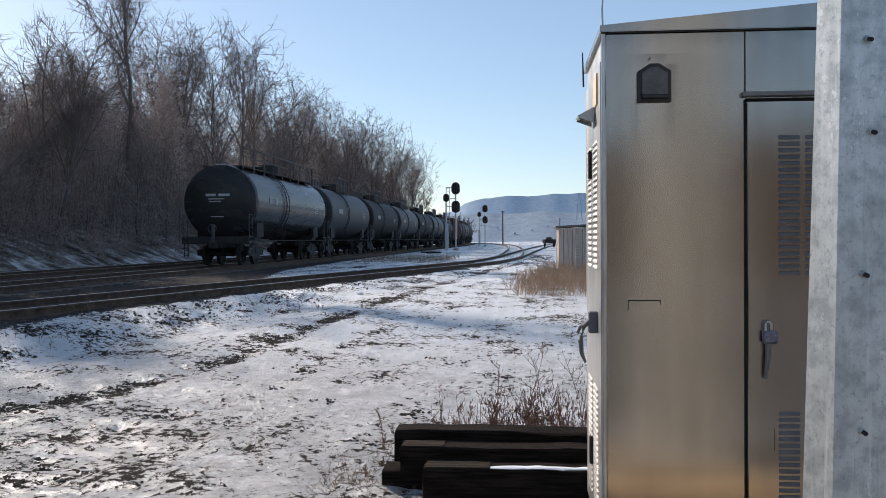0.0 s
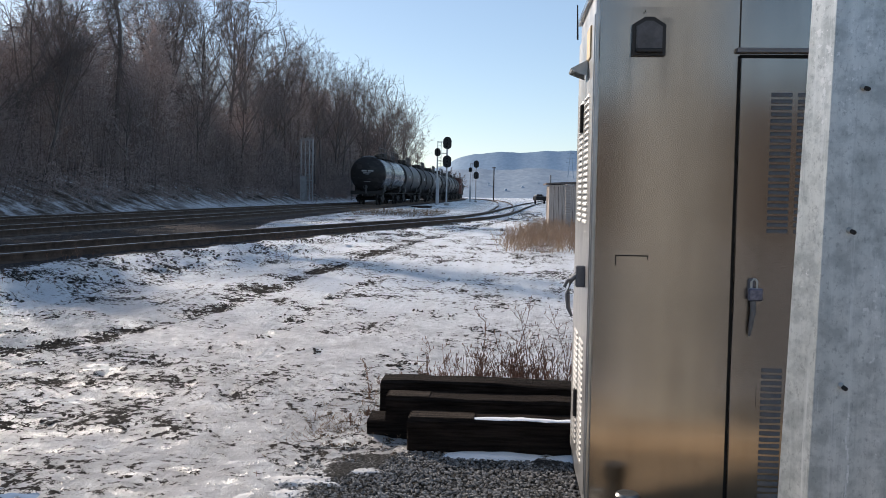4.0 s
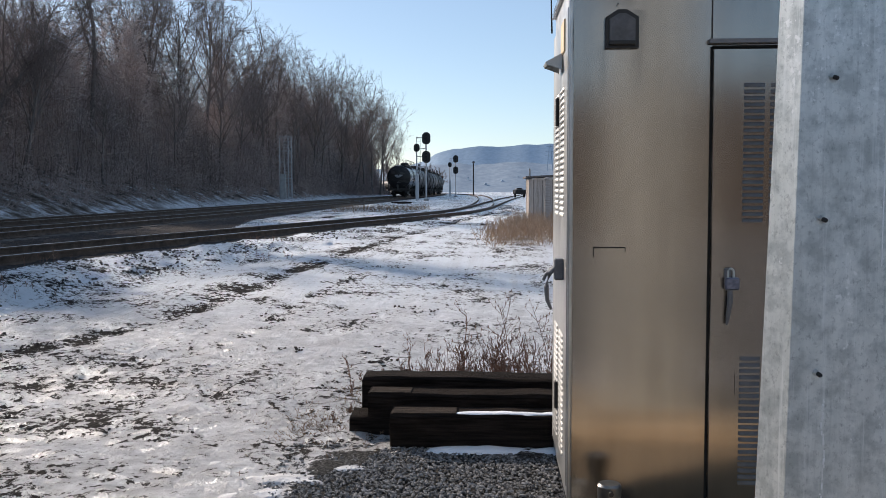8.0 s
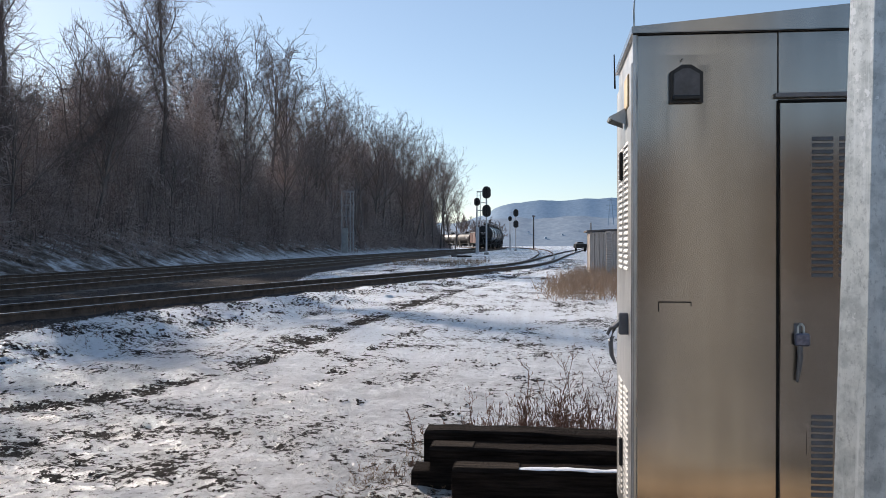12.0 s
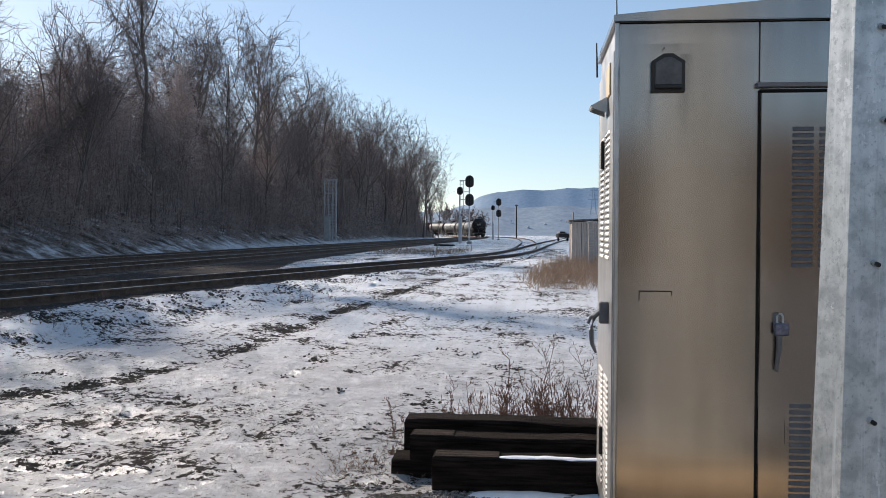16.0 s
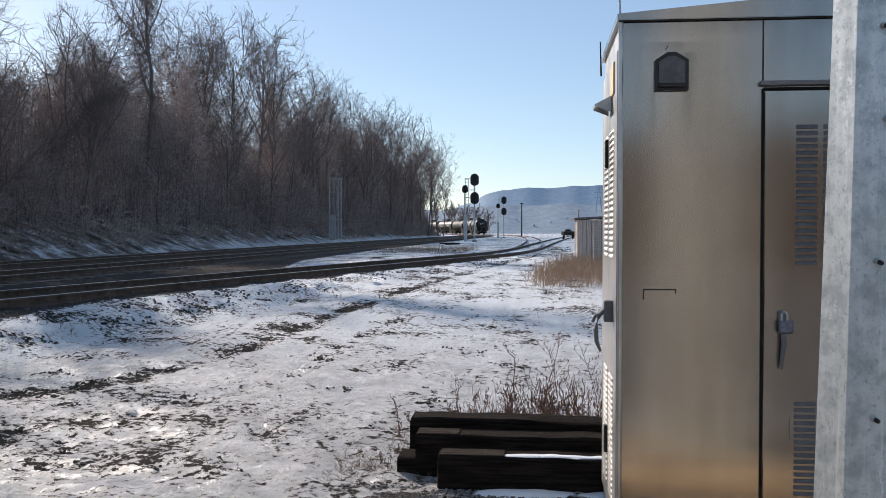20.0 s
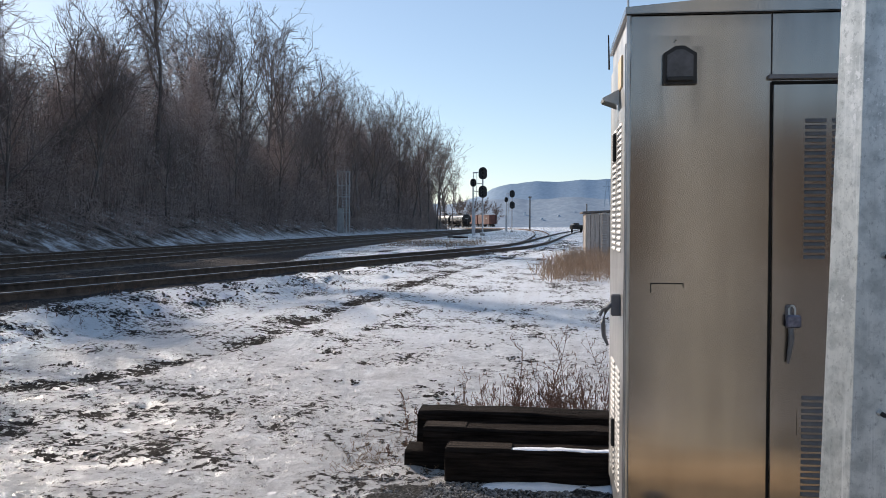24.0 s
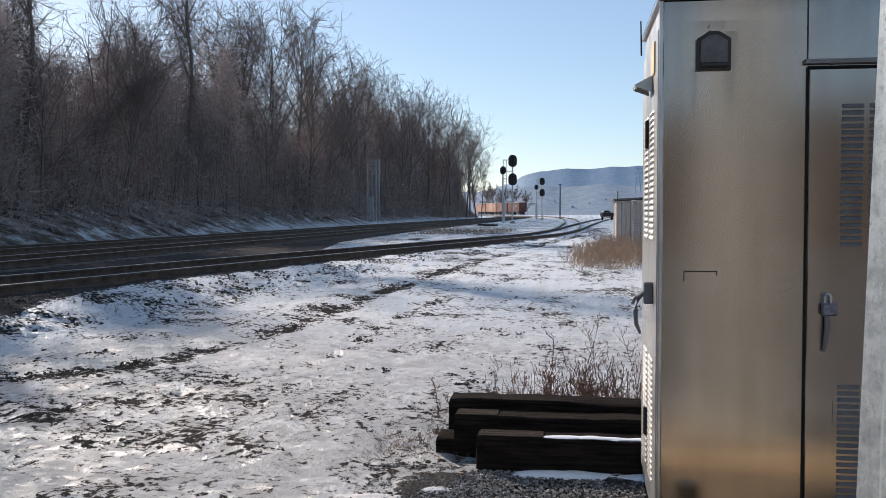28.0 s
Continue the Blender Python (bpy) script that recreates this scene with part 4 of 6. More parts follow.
    esc.box((hx, -0.02, hz), (0.032, 0.012, 0.075), 0.004)
    part("lock_plate", esc, DULL_STEEL, door)
    lever = Mesh()
    lever.tube([(hx, -0.022, hz - 0.02), (hx + 0.004, -0.045, hz - 0.05), (hx + 0.006, -0.05, hz - 0.12), (hx - 0.002, -0.047, hz - 0.19), (hx - 0.006, -0.042, hz - 0.235)], [0.010, 0.013, 0.013, 0.010, 0.005], 10)
    part("handle", lever, DULL_STEEL, door, "hanging grey steel lever handle")
    lock = part("padlock", Mesh().box((hx + 0.014, -0.050, hz - 0.036), (0.068, 0.028, 0.060), 0.007), BRASS, door, "blue-grey padlock")
    part("shackle", Mesh().tube([(hx - 0.006, -0.05, hz - 0.01), (hx - 0.006, -0.05, hz + 0.025), (hx + 0.002, -0.05, hz + 0.036), (hx + 0.012, -0.05, hz + 0.036), (hx + 0.020, -0.05, hz + 0.025), (hx + 0.020, -0.05, hz - 0.01)], 0.0055, 8), GALV, lock)
    part("drip_stain", Mesh().box((0.79, -0.0165, 0.66), (0.002, 0.001, 0.11)), TIE_GREY, door, "thin rusty scratch")
    # house-shaped vent hood
    vx, vz = 0.235, 2.35
    hood = Mesh()
    o = [(-0.078, -0.082), (0.078, -0.082), (0.078, 0.062), (0.022, 0.098), (-0.022, 0.098), (-0.078, 0.062)]
    hood.prism([(vx + a * 1.0, vz + c) for a, c in o], -0.030, 0.0)
    vent = part("vent_hood", hood, BLACK, cab, "small black house-shaped vent hood")
    face = Mesh()
    face.prism([(vx + a * 0.78, vz + 0.006 + c * 0.74) for a, c in o], -0.036, -0.029)
    part("vent_cover", face, VENT_GREY, vent, "dull dark grey cover")
    part("vent_lip", Mesh().box((vx, -0.038, vz - 0.06), (0.125, 0.022, 0.020), 0.004), BLACK, vent)
    part("vent_bolt", Mesh().box((vx - 0.02, -0.02, vz + 0.125), (0.006, 0.01, 0.006), 0.001), STEEL_DARK, cab)
    # outline left by a removed plate
    mark = Mesh()
    mark.box((0.186, -0.0015, 1.318), (0.155, 0.003, 0.006))
    mark.box((0.110, -0.0015, 1.296), (0.004, 0.003, 0.05))
    mark.box((0.262, -0.0015, 1.308), (0.004, 0.003, 0.02))
    part("plate_outline", mark, STEEL_DARK, cab, "dark outline left by a removed plate")
    # the lit side: louvred double door with a latch
    turn = Matrix.Rotation(radians(-90), 4, "Z")
    side = part("side_door", Mesh().box((-0.007, d / 2, 1.30), (0.014, d - 0.12, 2.36), 0.004), SUNLIT_METAL, cab, "sunlit louvred side door")
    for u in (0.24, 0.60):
        part("louvre_panel", louvres(Mesh(), -(u + 0.24), -u, 1.46, 2.12, -0.014, 0.0305, turn), SUNLIT_METAL, side, "column of pressed louvres")
        part("louvre_panel", louvres(Mesh(), -(u + 0.24), -u, 0.22, 0.86, -0.014, 0.0305, turn), SUNLIT_METAL, side, "column of pressed louvres")
    latch = part("latch", Mesh().box((-0.035, 0.27, 1.19), (0.05, 0.05, 0.11), 0.006), DULL_STEEL, side, "grey latch block")
    part("latch_handle", Mesh().tube([(-0.05, 0.27, 1.20), (-0.085, 0.26, 1.17), (-0.10, 0.26, 1.10), (-0.095, 0.26, 1.03), (-0.075, 0.26, 0.985)], [0.013, 0.014, 0.013, 0.011, 0.007], 10), DULL_STEEL, latch, "curved hanging handle")
    part("latch_arm", Mesh().tube([(-0.05, 0.27, 1.21), (-0.10, 0.30, 1.16), (-0.115, 0.30, 1.13)], 0.009, 8), DULL_STEEL, latch)
    # fixtures along the side under the eave
    part("sign_bracket", Mesh().box((-0.014, 0.30, 2.37), (0.016, 0.20, 0.16), 0.004), BRASS_TAN, side, "small tan plate")
    flap = Mesh()
    flap.add([(-0.02, 0.34, 2.30), (-0.02, 0.52, 2.30), (-0.105, 0.34, 2.255), (-0.105, 0.52, 2.255), (-0.02, 0.34, 2.29), (-0.02, 0.52, 2.29), (-0.10, 0.34, 2.245), (-0.10, 0.52, 2.245), (-0.02, 0.34, 2.215), (-0.02, 0.52, 2.215)], [(0, 1, 3, 2), (4, 6, 7, 5), (2, 3, 7, 6), (0, 2, 6, 4), (1, 5, 7, 3), (4, 8, 6), (5, 7, 9)])
    part("lamp_hood", flap, GALV, side, "folded metal lamp hood")
    part("hinge", Mesh().box((-0.022, 0.62, 2.02), (0.02, 0.05, 0.15), 0.004), STEEL_DARK, side)
    part("hinge", Mesh().box((-0.022, 0.62, 0.46), (0.02, 0.05, 0.15), 0.004), STEEL_DARK, side)
    part("antenna", Mesh().tube([(0.0, 0.05, z1), (-0.004, 0.05, z1 + 0.12), (0.004, 0.05, z1 + 0.25)], [0.006, 0.005, 0.003], 6), GALV, cab, "thin antenna rod")
    part("antenna", Mesh().tube([(-0.03, 0.98, z1 - 0.10), (-0.035, 0.98, z1 + 0.10)], [0.006, 0.004], 6), STEEL_DARK, cab, "thin antenna rod")
    # conduit stub in front of the sheet
    stub = part("conduit_stub", Mesh().lathe([(0.046, -0.1), (0.046, 0.150), (0.054, 0.153), (0.054, 0.175), (0.056, 0.179), (0.056, 0.225), (0.048, 0.235)], 24, pose(0.165, -0.24, 0)), STUB_STEEL, cab, "capped dull steel conduit stub")
    part("clamp_screw", Mesh().lathe([(0.012, 0), (0.012, 0.02)], 8, pose(0.165, -0.296, 0.205, 90)), STEEL_DARK, stub)
    elbow = Mesh()
    elbow.tube([(0.06, -0.26, -0.05), (0.06, -0.26, 0.05), (0.075, -0.25, 0.085), (0.10, -0.22, 0.09)], 0.018, 8)
    part("conduit_elbow", elbow, GALV, cab)
    plinth = Mesh().box((w / 2, d / 2, 0.0), (w - 0.06, d - 0.06, 0.12), 0.01)
    part("plinth", plinth, CONCRETE, cab, "concrete plinth")


DULL_STEEL = plain("dull_grey_steel", (0.11, 0.11, 0.118), (0.18, 0.18, 0.19), 0.55, 0.3, 9, relief=0.08)
STUB_STEEL = plain("dull_stub_steel", (0.13, 0.125, 0.12), (0.26, 0.25, 0.235), 0.35, 0.85, 14, relief=0.06)
BRASS_TAN = plain("tan_plate", (0.40, 0.30, 0.18), (0.55, 0.42, 0.26), 0.6, 0.2, 20)
TAN_CONCRETE = plain("tan_concrete", (0.42, 0.33, 0.23), (0.60, 0.49, 0.36), 0.9, 0, 5)
CONCRETE = plain("concrete", (0.25, 0.24, 0.22), (0.40, 0.38, 0.36), 0.9, 0, 6)


TURN = radians(53)                # by which the mast's left face is turned away from its front


def build_mast():
    """The broad tapered galvanised mast close to the camera; front face at y 2.6."""
    mast = thing("galvanised_mast", "broad tapered galvanised steel mast with dull spangled faces and bolt ends", "mast", at=pose(0.745, 2.6, 0))
    zs = np.linspace(-0.3, 6.5, 12)
    vs, fs = [], []
    c = 0.008
    for z in zs:
        f0 = 0.110 - 0.019 * (2.26 - z)                          # front left edge
        b0 = 1.1 * (0.794 - 0.0296 * (2.26 - z)) - 0.745         # back left edge
        f1, b1 = 0.62 - f0 * 0.4, 0.66 - b0 * 0.4
        k = (b0 + 0.745) / 2.86
        run = (f0 + 0.745 - k * 2.6) / (math.cos(TURN) + k * math.sin(TURN))   # width of the turned left face
        ring = [(f0 - run * math.cos(TURN), run * math.sin(TURN)), (f0 + 0.002, 0.0), (f1 - c, 0.0), (f1, c), (b1, 0.26 - c), (b1 - c, 0.26), (b0 + 0.09, 0.26), (b0 + 0.02, 0.16)]
        vs += [(x, y, z) for x, y in ring]
    for i in range(len(zs) - 1):
        for j in range(8):
            q = (j + 1) % 8
            fs.append((i * 8 + j, i * 8 + q, (i + 1) * 8 + q, (i + 1) * 8 + j))
    fs += [tuple(range(8))[::-1], tuple(range(len(vs) - 8, len(vs)))]
    part("shaft", Mesh().add(vs, fs), MAST, mast)
    # foundation below the view, added for the warm band mirrored in the cabinet
    part("foundation", Mesh().box((0.15, 0.20, -0.10), (1.5, 0.75, 0.44), 0.03), TAN_CONCRETE, mast, "unseen tan concrete foundation that the cabinet mirrors")
    for i, (x, z) in enumerate(((0.176, 2.152), (0.186, 1.903), (0.165, 1.520), (0.160, 1.095), (0.155, 0.72))):
        bolt = Mesh().lathe([(0.009, 0.0), (0.009, 0.005), (0.0058, 0.006), (0.0058, 0.020), (0.0048, 0.022)], 10, pose(x, 0.001, z, 90 + 18, 0, 28))
        b_ob = part("bolt", bolt, GALV, mast, "pale protruding bolt end")
        part("bolt_tip", Mesh().lathe([(0.0062, 0.010), (0.0062, 0.0215), (0.0045, 0.024), (0.0005, 0.0242)], 10, pose(x, 0.001, z, 90 + 18, 0, 28)), STEEL_DARK, b_ob, "dark threaded tip")
    dribble = Mesh()
    rng = random.Random(4)
    z = 1.02
    while z > 0.5:
        h = rng.uniform(0.004, 0.022)
        dribble.box((0.186 + 0.004 * math.sin(z * 31) + rng.uniform(-0.0025, 0.0025), -0.0005, z - h / 2), (rng.uniform(0.002, 0.006), 0.002, h), 0.0008)
        z -= h * rng.uniform(0.5, 1.6)
    tagged(part("zinc_run", dribble, ZINC_WHITE, mast, "white run of splashed drops"), kind="stuff")
    part("scratch", Mesh().box((0.322, -0.0005, 1.62), (0.003, 0.002, 0.46), 0, Matrix.Rotation(radians(0.4), 4, "Y")), ZINC_WHITE, mast)
    part("scratch", Mesh().box((0.375, -0.0005, 0.86), (0.004, 0.002, 0.14), 0, Matrix.Rotation(radians(2), 4, "Y")), ZINC_WHITE, mast)


def mast_material():
    m, t, b = material("spangled_galvanising")
    v = coords(t)
    run = noise_at(t, coords(t, (9, 9, 0.9)), 1.5, 7, 0.65)
    patch = noise_at(t, coords(t, (1, 1, 0.6)), 3.5, 6, 0.6)
    speck = noise_at(t, coords(t, (1, 1, 0.7)), 75, 5, 0.75)
    col = mix(t, ramp(t, run, [(0.3, 0.0), (0.7, 1.0)]), (0.56, 0.585, 0.56), (0.84, 0.85, 0.82))
    col = mix(t, ramp(t, patch, [(0.48, 0.0), (0.66, 0.6)]), col, (0.82, 0.83, 0.79))
    col = mix(t, ramp(t, speck, [(0.54, 0.0), (0.66, 0.5)]), col, (0.20, 0.215, 0.21))
    col = mix(t, ramp(t, noise_at(t, v, 15, 6, 0.65), [(0.44, 0.0), (0.62, 0.5)]), col, (0.26, 0.295, 0.29))
    white = ramp(t, maths(t, "MULTIPLY", run, noise_at(t, v, 48, 4)), [(0.345, 0.0), (0.39, 0.85)])
    col = mix(t, white, col, (0.90, 0.90, 0.88))
    drips = noise_at(t, coords(t, (46, 46, 1.3)), 1.0, 5, 0.7)
    col = mix(t, ramp(t, drips, [(0.56, 0.0), (0.68, 0.55)]), col, (0.88, 0.89, 0.87))
    col = mix(t, ramp(t, drips, [(0.30, 0.40), (0.42, 0.0)]), col, (0.33, 0.345, 0.335))
    t.links.new(col, b.inputs["Base Color"])
    b.inputs["Metallic"].default_value = 0.55
    r = t.nodes.new("ShaderNodeMapRange")
    r.inputs[3].default_value, r.inputs[4].default_value = 0.36, 0.58
    t.links.new(patch, r.inputs[0])
    t.links.new(r.outputs[0], b.inputs["Roughness"])
    bump(t, b, maths(t, "ADD", speck, run), 0.10, 0.004)
    return m


MAST = mast_material()


def timber(mb, length, wide, high, seed):
    """A worn beam along x with uneven edges and ends."""
    rng = np.random.default_rng(seed)
    n = 14
    vs, fs = [], []
    ring = [(-0.5, -0.42), (-0.42, -0.5), (0.42, -0.5), (0.5, -0.42), (0.5, 0.42), (0.42, 0.5), (-0.42, 0.5), (-0.5, 0.42)]
    for i in range(n + 1):
        x = length * i / n
        sag = rng.normal(0, 0.003, 2)
        for a, b in ring:
            vs.append((x + rng.normal(0, 0.004) * (i in (0, n)), a * wide + sag[0] + rng.normal(0, 0.002), b * high + sag[1] + rng.normal(0, 0.002)))
    for i in range(n):
        for j in range(8):
            q = (j + 1) % 8
            fs.append((i * 8 + j, (i + 1) * 8 + j, (i + 1) * 8 + q, i * 8 + q))
    fs += [tuple(range(8)), tuple(range(n * 8, n * 8 + 8))[::-1]]
    return mb.add(vs, fs)


def build_timbers():
    label = "black creosoted railway sleeper in a stack on gravel"
    # left end x, centre y, centre z, yaw, width, height
    for i, (x, y, z, yaw, w, h, mat, lb) in enumerate((
            (-0.85, 6.32, 0.225, -1.0, 0.24, 0.22, TIE_WOOD, label),
            (-0.78, 6.06, 0.165, -0.8, 0.24, 0.23, TIE_WOOD, "weathered railway sleeper with a greyed, lit-toned corner, in a stack"),
            (-0.605, 5.78, 0.105, -0.5, 0.25, 0.215, TIE_WOOD, "black railway sleeper with a strip of snow along its top"),
            (-0.90, 6.05, 0.055, -0.6, 0.23, 0.16, TIE_WOOD, label),
            (-0.80, 6.34, 0.050, -1.0, 0.23, 0.16, TIE_WOOD, label))):
        ob = thing("railway_sleeper", lb, "sleeper", "stack of sleepers", at=pose(x, y, z, 0, 0, yaw))
        part("beam", timber(Mesh(), 2.55, w, h, 40 + i), mat, ob)
        # greyed slabs; the light on the sleepers' tops is put into their colour
        if i == 1:
            part("greyed_lit_top", Mesh().box((0.145, -0.02, h / 2 + 0.003), (0.27, 0.17, 0.008), 0.003), TIE_GREY, ob, "greyed patch on the top, toned as lit")
        if i == 2:
            part("greyed_lit_top", Mesh().box((0.21, -0.02, h / 2 + 0.003), (0.40, 0.16, 0.008), 0.003), TIE_GREY, ob, "greyed patch on the top, toned as lit")
    rng = np.random.default_rng(9)
    for name, x0, x1, y, z, w, h in (("snow_strip", -0.22, 0.62, 5.72, 0.208, 0.05, 0.016), ("snow_drift", -0.38, 0.62, 5.61, 0.0, 0.085, 0.035)):
        mb = Mesh()
        n, k = 40, 7
        vs = []
        for i in range(n + 1):
            u = i / n
            env = min(1, 6 * u, 6 * (1 - u)) ** 0.5 * (0.7 + 0.5 * noise.noise(Vector((u * 7, y, 0))))
            for j in range(k):
                a = math.pi * j / (k - 1)
                vs.append((x0 + (x1 - x0) * u, y - math.cos(a) * w * (0.35 + 0.65 * env) + 0.01 * noise.noise(Vector((u * 12, j, 2))), z + math.sin(a) * h * env))
        mb.add(vs, [(i * k + j, (i + 1) * k + j, (i + 1) * k + j + 1, i * k + j + 1) for i in range(n) for j in range(k - 1)])
        tagged(part(name, mb, SNOW, smooth=80), "thin strip of snow lying along the sleeper" if name == "snow_strip" else "small drift of snow at the foot of the sleeper", "snow", "", "stuff")


def stems(name, label, spots, seed, tall, mat, branch, category="weeds", wide=0.0035, seedheads=True, lean=0.22):
    """Dry stalks with side sprigs, one loose clump."""
    rng = np.random.default_rng(seed)
    V, F = [], []
    for x, y in spots:
        z = float(ground_height(np.array([x]), np.array([y]))[0])
        h = tall * rng.uniform(0.35, 1.0)
        w = (rng.normal(0, lean), rng.normal(0, lean), 1)
        st, d = grow(rng, (x, y, z - 0.02), w, h, 4, 0.09, 0.0)
        fast_tube(V, F, st, wide, wide * 0.5, 3)
        for _ in range(branch):
            u = rng.uniform(0.3, 1)
            p = np.array([np.interp(u * 4, range(5), st[:, c]) for c in range(3)])
            q = np.array([rng.normal(0, 0.6), rng.normal(0, 0.6), rng.uniform(0.2, 1.0)])
            tw, td = grow(rng, p, q / np.linalg.norm(q), h * rng.uniform(0.08, 0.3), 2, 0.2, 0.0)
            fast_tube(V, F, tw, wide * 0.6, wide * 0.35, 3)
            if seedheads:
                for e in tw[1:]:
                    fast_tube(V, F, np.array([e, e + rng.normal(0, 0.006, 3) + (0, 0, 0.008), e + (0, 0, 0.022)]), wide * 1.15, wide * 0.4, 3)
    return tagged(new(name, arrays_mesh(name, V, F, mat)), label, category, "", "stuff")


def build_weeds():
    rng = np.random.default_rng(21)
    n = 130
    stems("weeds", "leafless reddish-brown weed stalks behind the sleepers", np.c_[rng.normal(0.15, 0.42, n), rng.normal(7.1, 0.28, n)], 1, 0.45, WEED, 9)
    tall = [(-0.02, 7.0), (0.30, 7.05), (0.33, 7.1), (0.62, 7.0), (0.18, 6.95), (0.5, 7.2), (0.05, 7.3), (-0.2, 7.1), (0.68, 7.2)]
    stems("tall_weeds", "tall thin branching dead weeds with seed heads", tall, 2, 0.85, WEED, 14)
    n = 16
    stems("weeds", "sparse low dead weeds on the snow", np.c_[rng.normal(-0.75, 0.3, n), rng.normal(6.9, 0.35, n)], 3, 0.2, WEED, 5)
    n = 1300
    stems("grass_tuft", "flattened straw-coloured grass by the sleeper ends", np.c_[rng.normal(-1.08, 0.2, n), rng.normal(6.3, 0.4, n)], 4, 0.08, STRAW_DULL, 3, "grass", 0.0022, False, 1.4)
    n = 2700
    x = rng.uniform(-0.5, 3.0, n)
    y = rng.uniform(20.5, 34, n)
    keep = x > np.interp(y, [20, 24, 34], [0.05, -0.15, 0.9]) + rng.normal(0, 0.12, n)
    stems("dry_grass", "patch of tall straw-brown dry grass beside the shed", np.c_[x, y][keep], 5, 0.55, STRAW, 3, "grass", 0.007, False, 0.55)
    n = 900
    stems("dry_grass", "low brown dead weeds between the tracks", np.c_[rng.uniform(-8.6, -3.6, n), rng.uniform(46, 57, n)], 6, 0.42, STRAW_DULL, 3, "grass", 0.006, False, 0.5)
    for k, (x, y) in enumerate(((-7.0, 14.2), (-6.3, 12.0), (-5.2, 21), (-4.2, 17.5))):
        m = 9
        stems("weeds", "thin dark weed stalks poking through the snow", np.c_[rng.normal(x, 0.25, m), rng.normal(y, 0.25, m)], 30 + k, 0.26, WEED, 4)


def mound(name, label, category, x, y, rx, ry, h, mat, seed, yaw=0.0):
    """A low uneven patch lying on the ground."""
    n, k = 36, 6
    vs = [(0, 0, h)]
    for j in range(1, k + 1):
        u = j / k
        for i in range(n):
            a = 2 * math.pi * i / n
            w = 1 + 0.45 * noise.noise(Vector((math.cos(a) * 1.6, math.sin(a) * 1.6, seed))) + 0.15 * noise.noise(Vector((math.cos(a) * 6, math.sin(a) * 6, seed)))
            z = h * (1 - u ** 2.2) * (1 + 0.5 * noise.noise(Vector((math.cos(a) * 3 * u, math.sin(a) * 3 * u, seed + 5)))) - (0.012 if j == k else 0)
            vs.append((rx * u * w * math.cos(a), ry * u * w * math.sin(a), z))
    fs = [(0, 1 + i, 1 + (i + 1) % n) for i in range(n)]
    for j in range(k - 1):
        for i in range(n):
            b, c = 1 + j * n, 1 + (j + 1) * n
            fs.append((b + i, c + i, c + (i + 1) % n, b + (i + 1) % n))
    z = float(ground_height(np.array([x]), np.array([y]))[0])
    return tagged(part(name, Mesh().add(vs, fs), mat, None, "", pose(x, y, z, 0, 0, yaw), 80), label, category, "", "stuff")


def build_patches():
    for i, (x, y, rx, ry) in enumerate(((-1.12, 5.02, 0.26, 0.10), (-0.86, 5.22, 0.18, 0.06), (-1.5, 5.3, 0.22, 0.08), (-1.28, 4.72, 0.30, 0.09))):
        mound("snow_patch", "thin crust of snow left on the gravel", "snow", x, y, rx, ry, 0.012, DIRTY_SNOW, 60 + i * 3.1, 10 * i)
    for i, (x, y, yaw, ln) in enumerate(((-7.4, 75, 62, 1.7), (-6.6, 78, 115, 1.6), (-8.3, 79, 38, 1.3))):
        ob = thing("discarded_sleeper", "dark discarded sleeper lying in the snow by the tracks", "sleeper", "discarded sleepers", at=pose(x, y, 0.5, 0, 0, yaw))
        part("beam", timber(Mesh(), ln, 0.22, 0.16, 70 + i), TIE_WOOD, ob)
    for i, (x, y, rx, ry) in enumerate(((-2.62, 4.60, 0.34, 0.13), (-0.93, 5.83, 0.06, 0.06))):
        mound("ice_puddle", "frozen blue-grey puddle in the snow", "puddle", x, y, rx, ry, 0.012, ICE, 40 + i * 2.7)


ICE = plain("puddle_ice", (0.18, 0.24, 0.32), (0.34, 0.42, 0.52), 0.12, 0, 4, relief=0.1, depth=0.004, fine=20)
STRAW_DULL = plain("flat_straw", (0.16, 0.10, 0.06), (0.32, 0.22, 0.14), 0.9, 0, 3, relief=0)


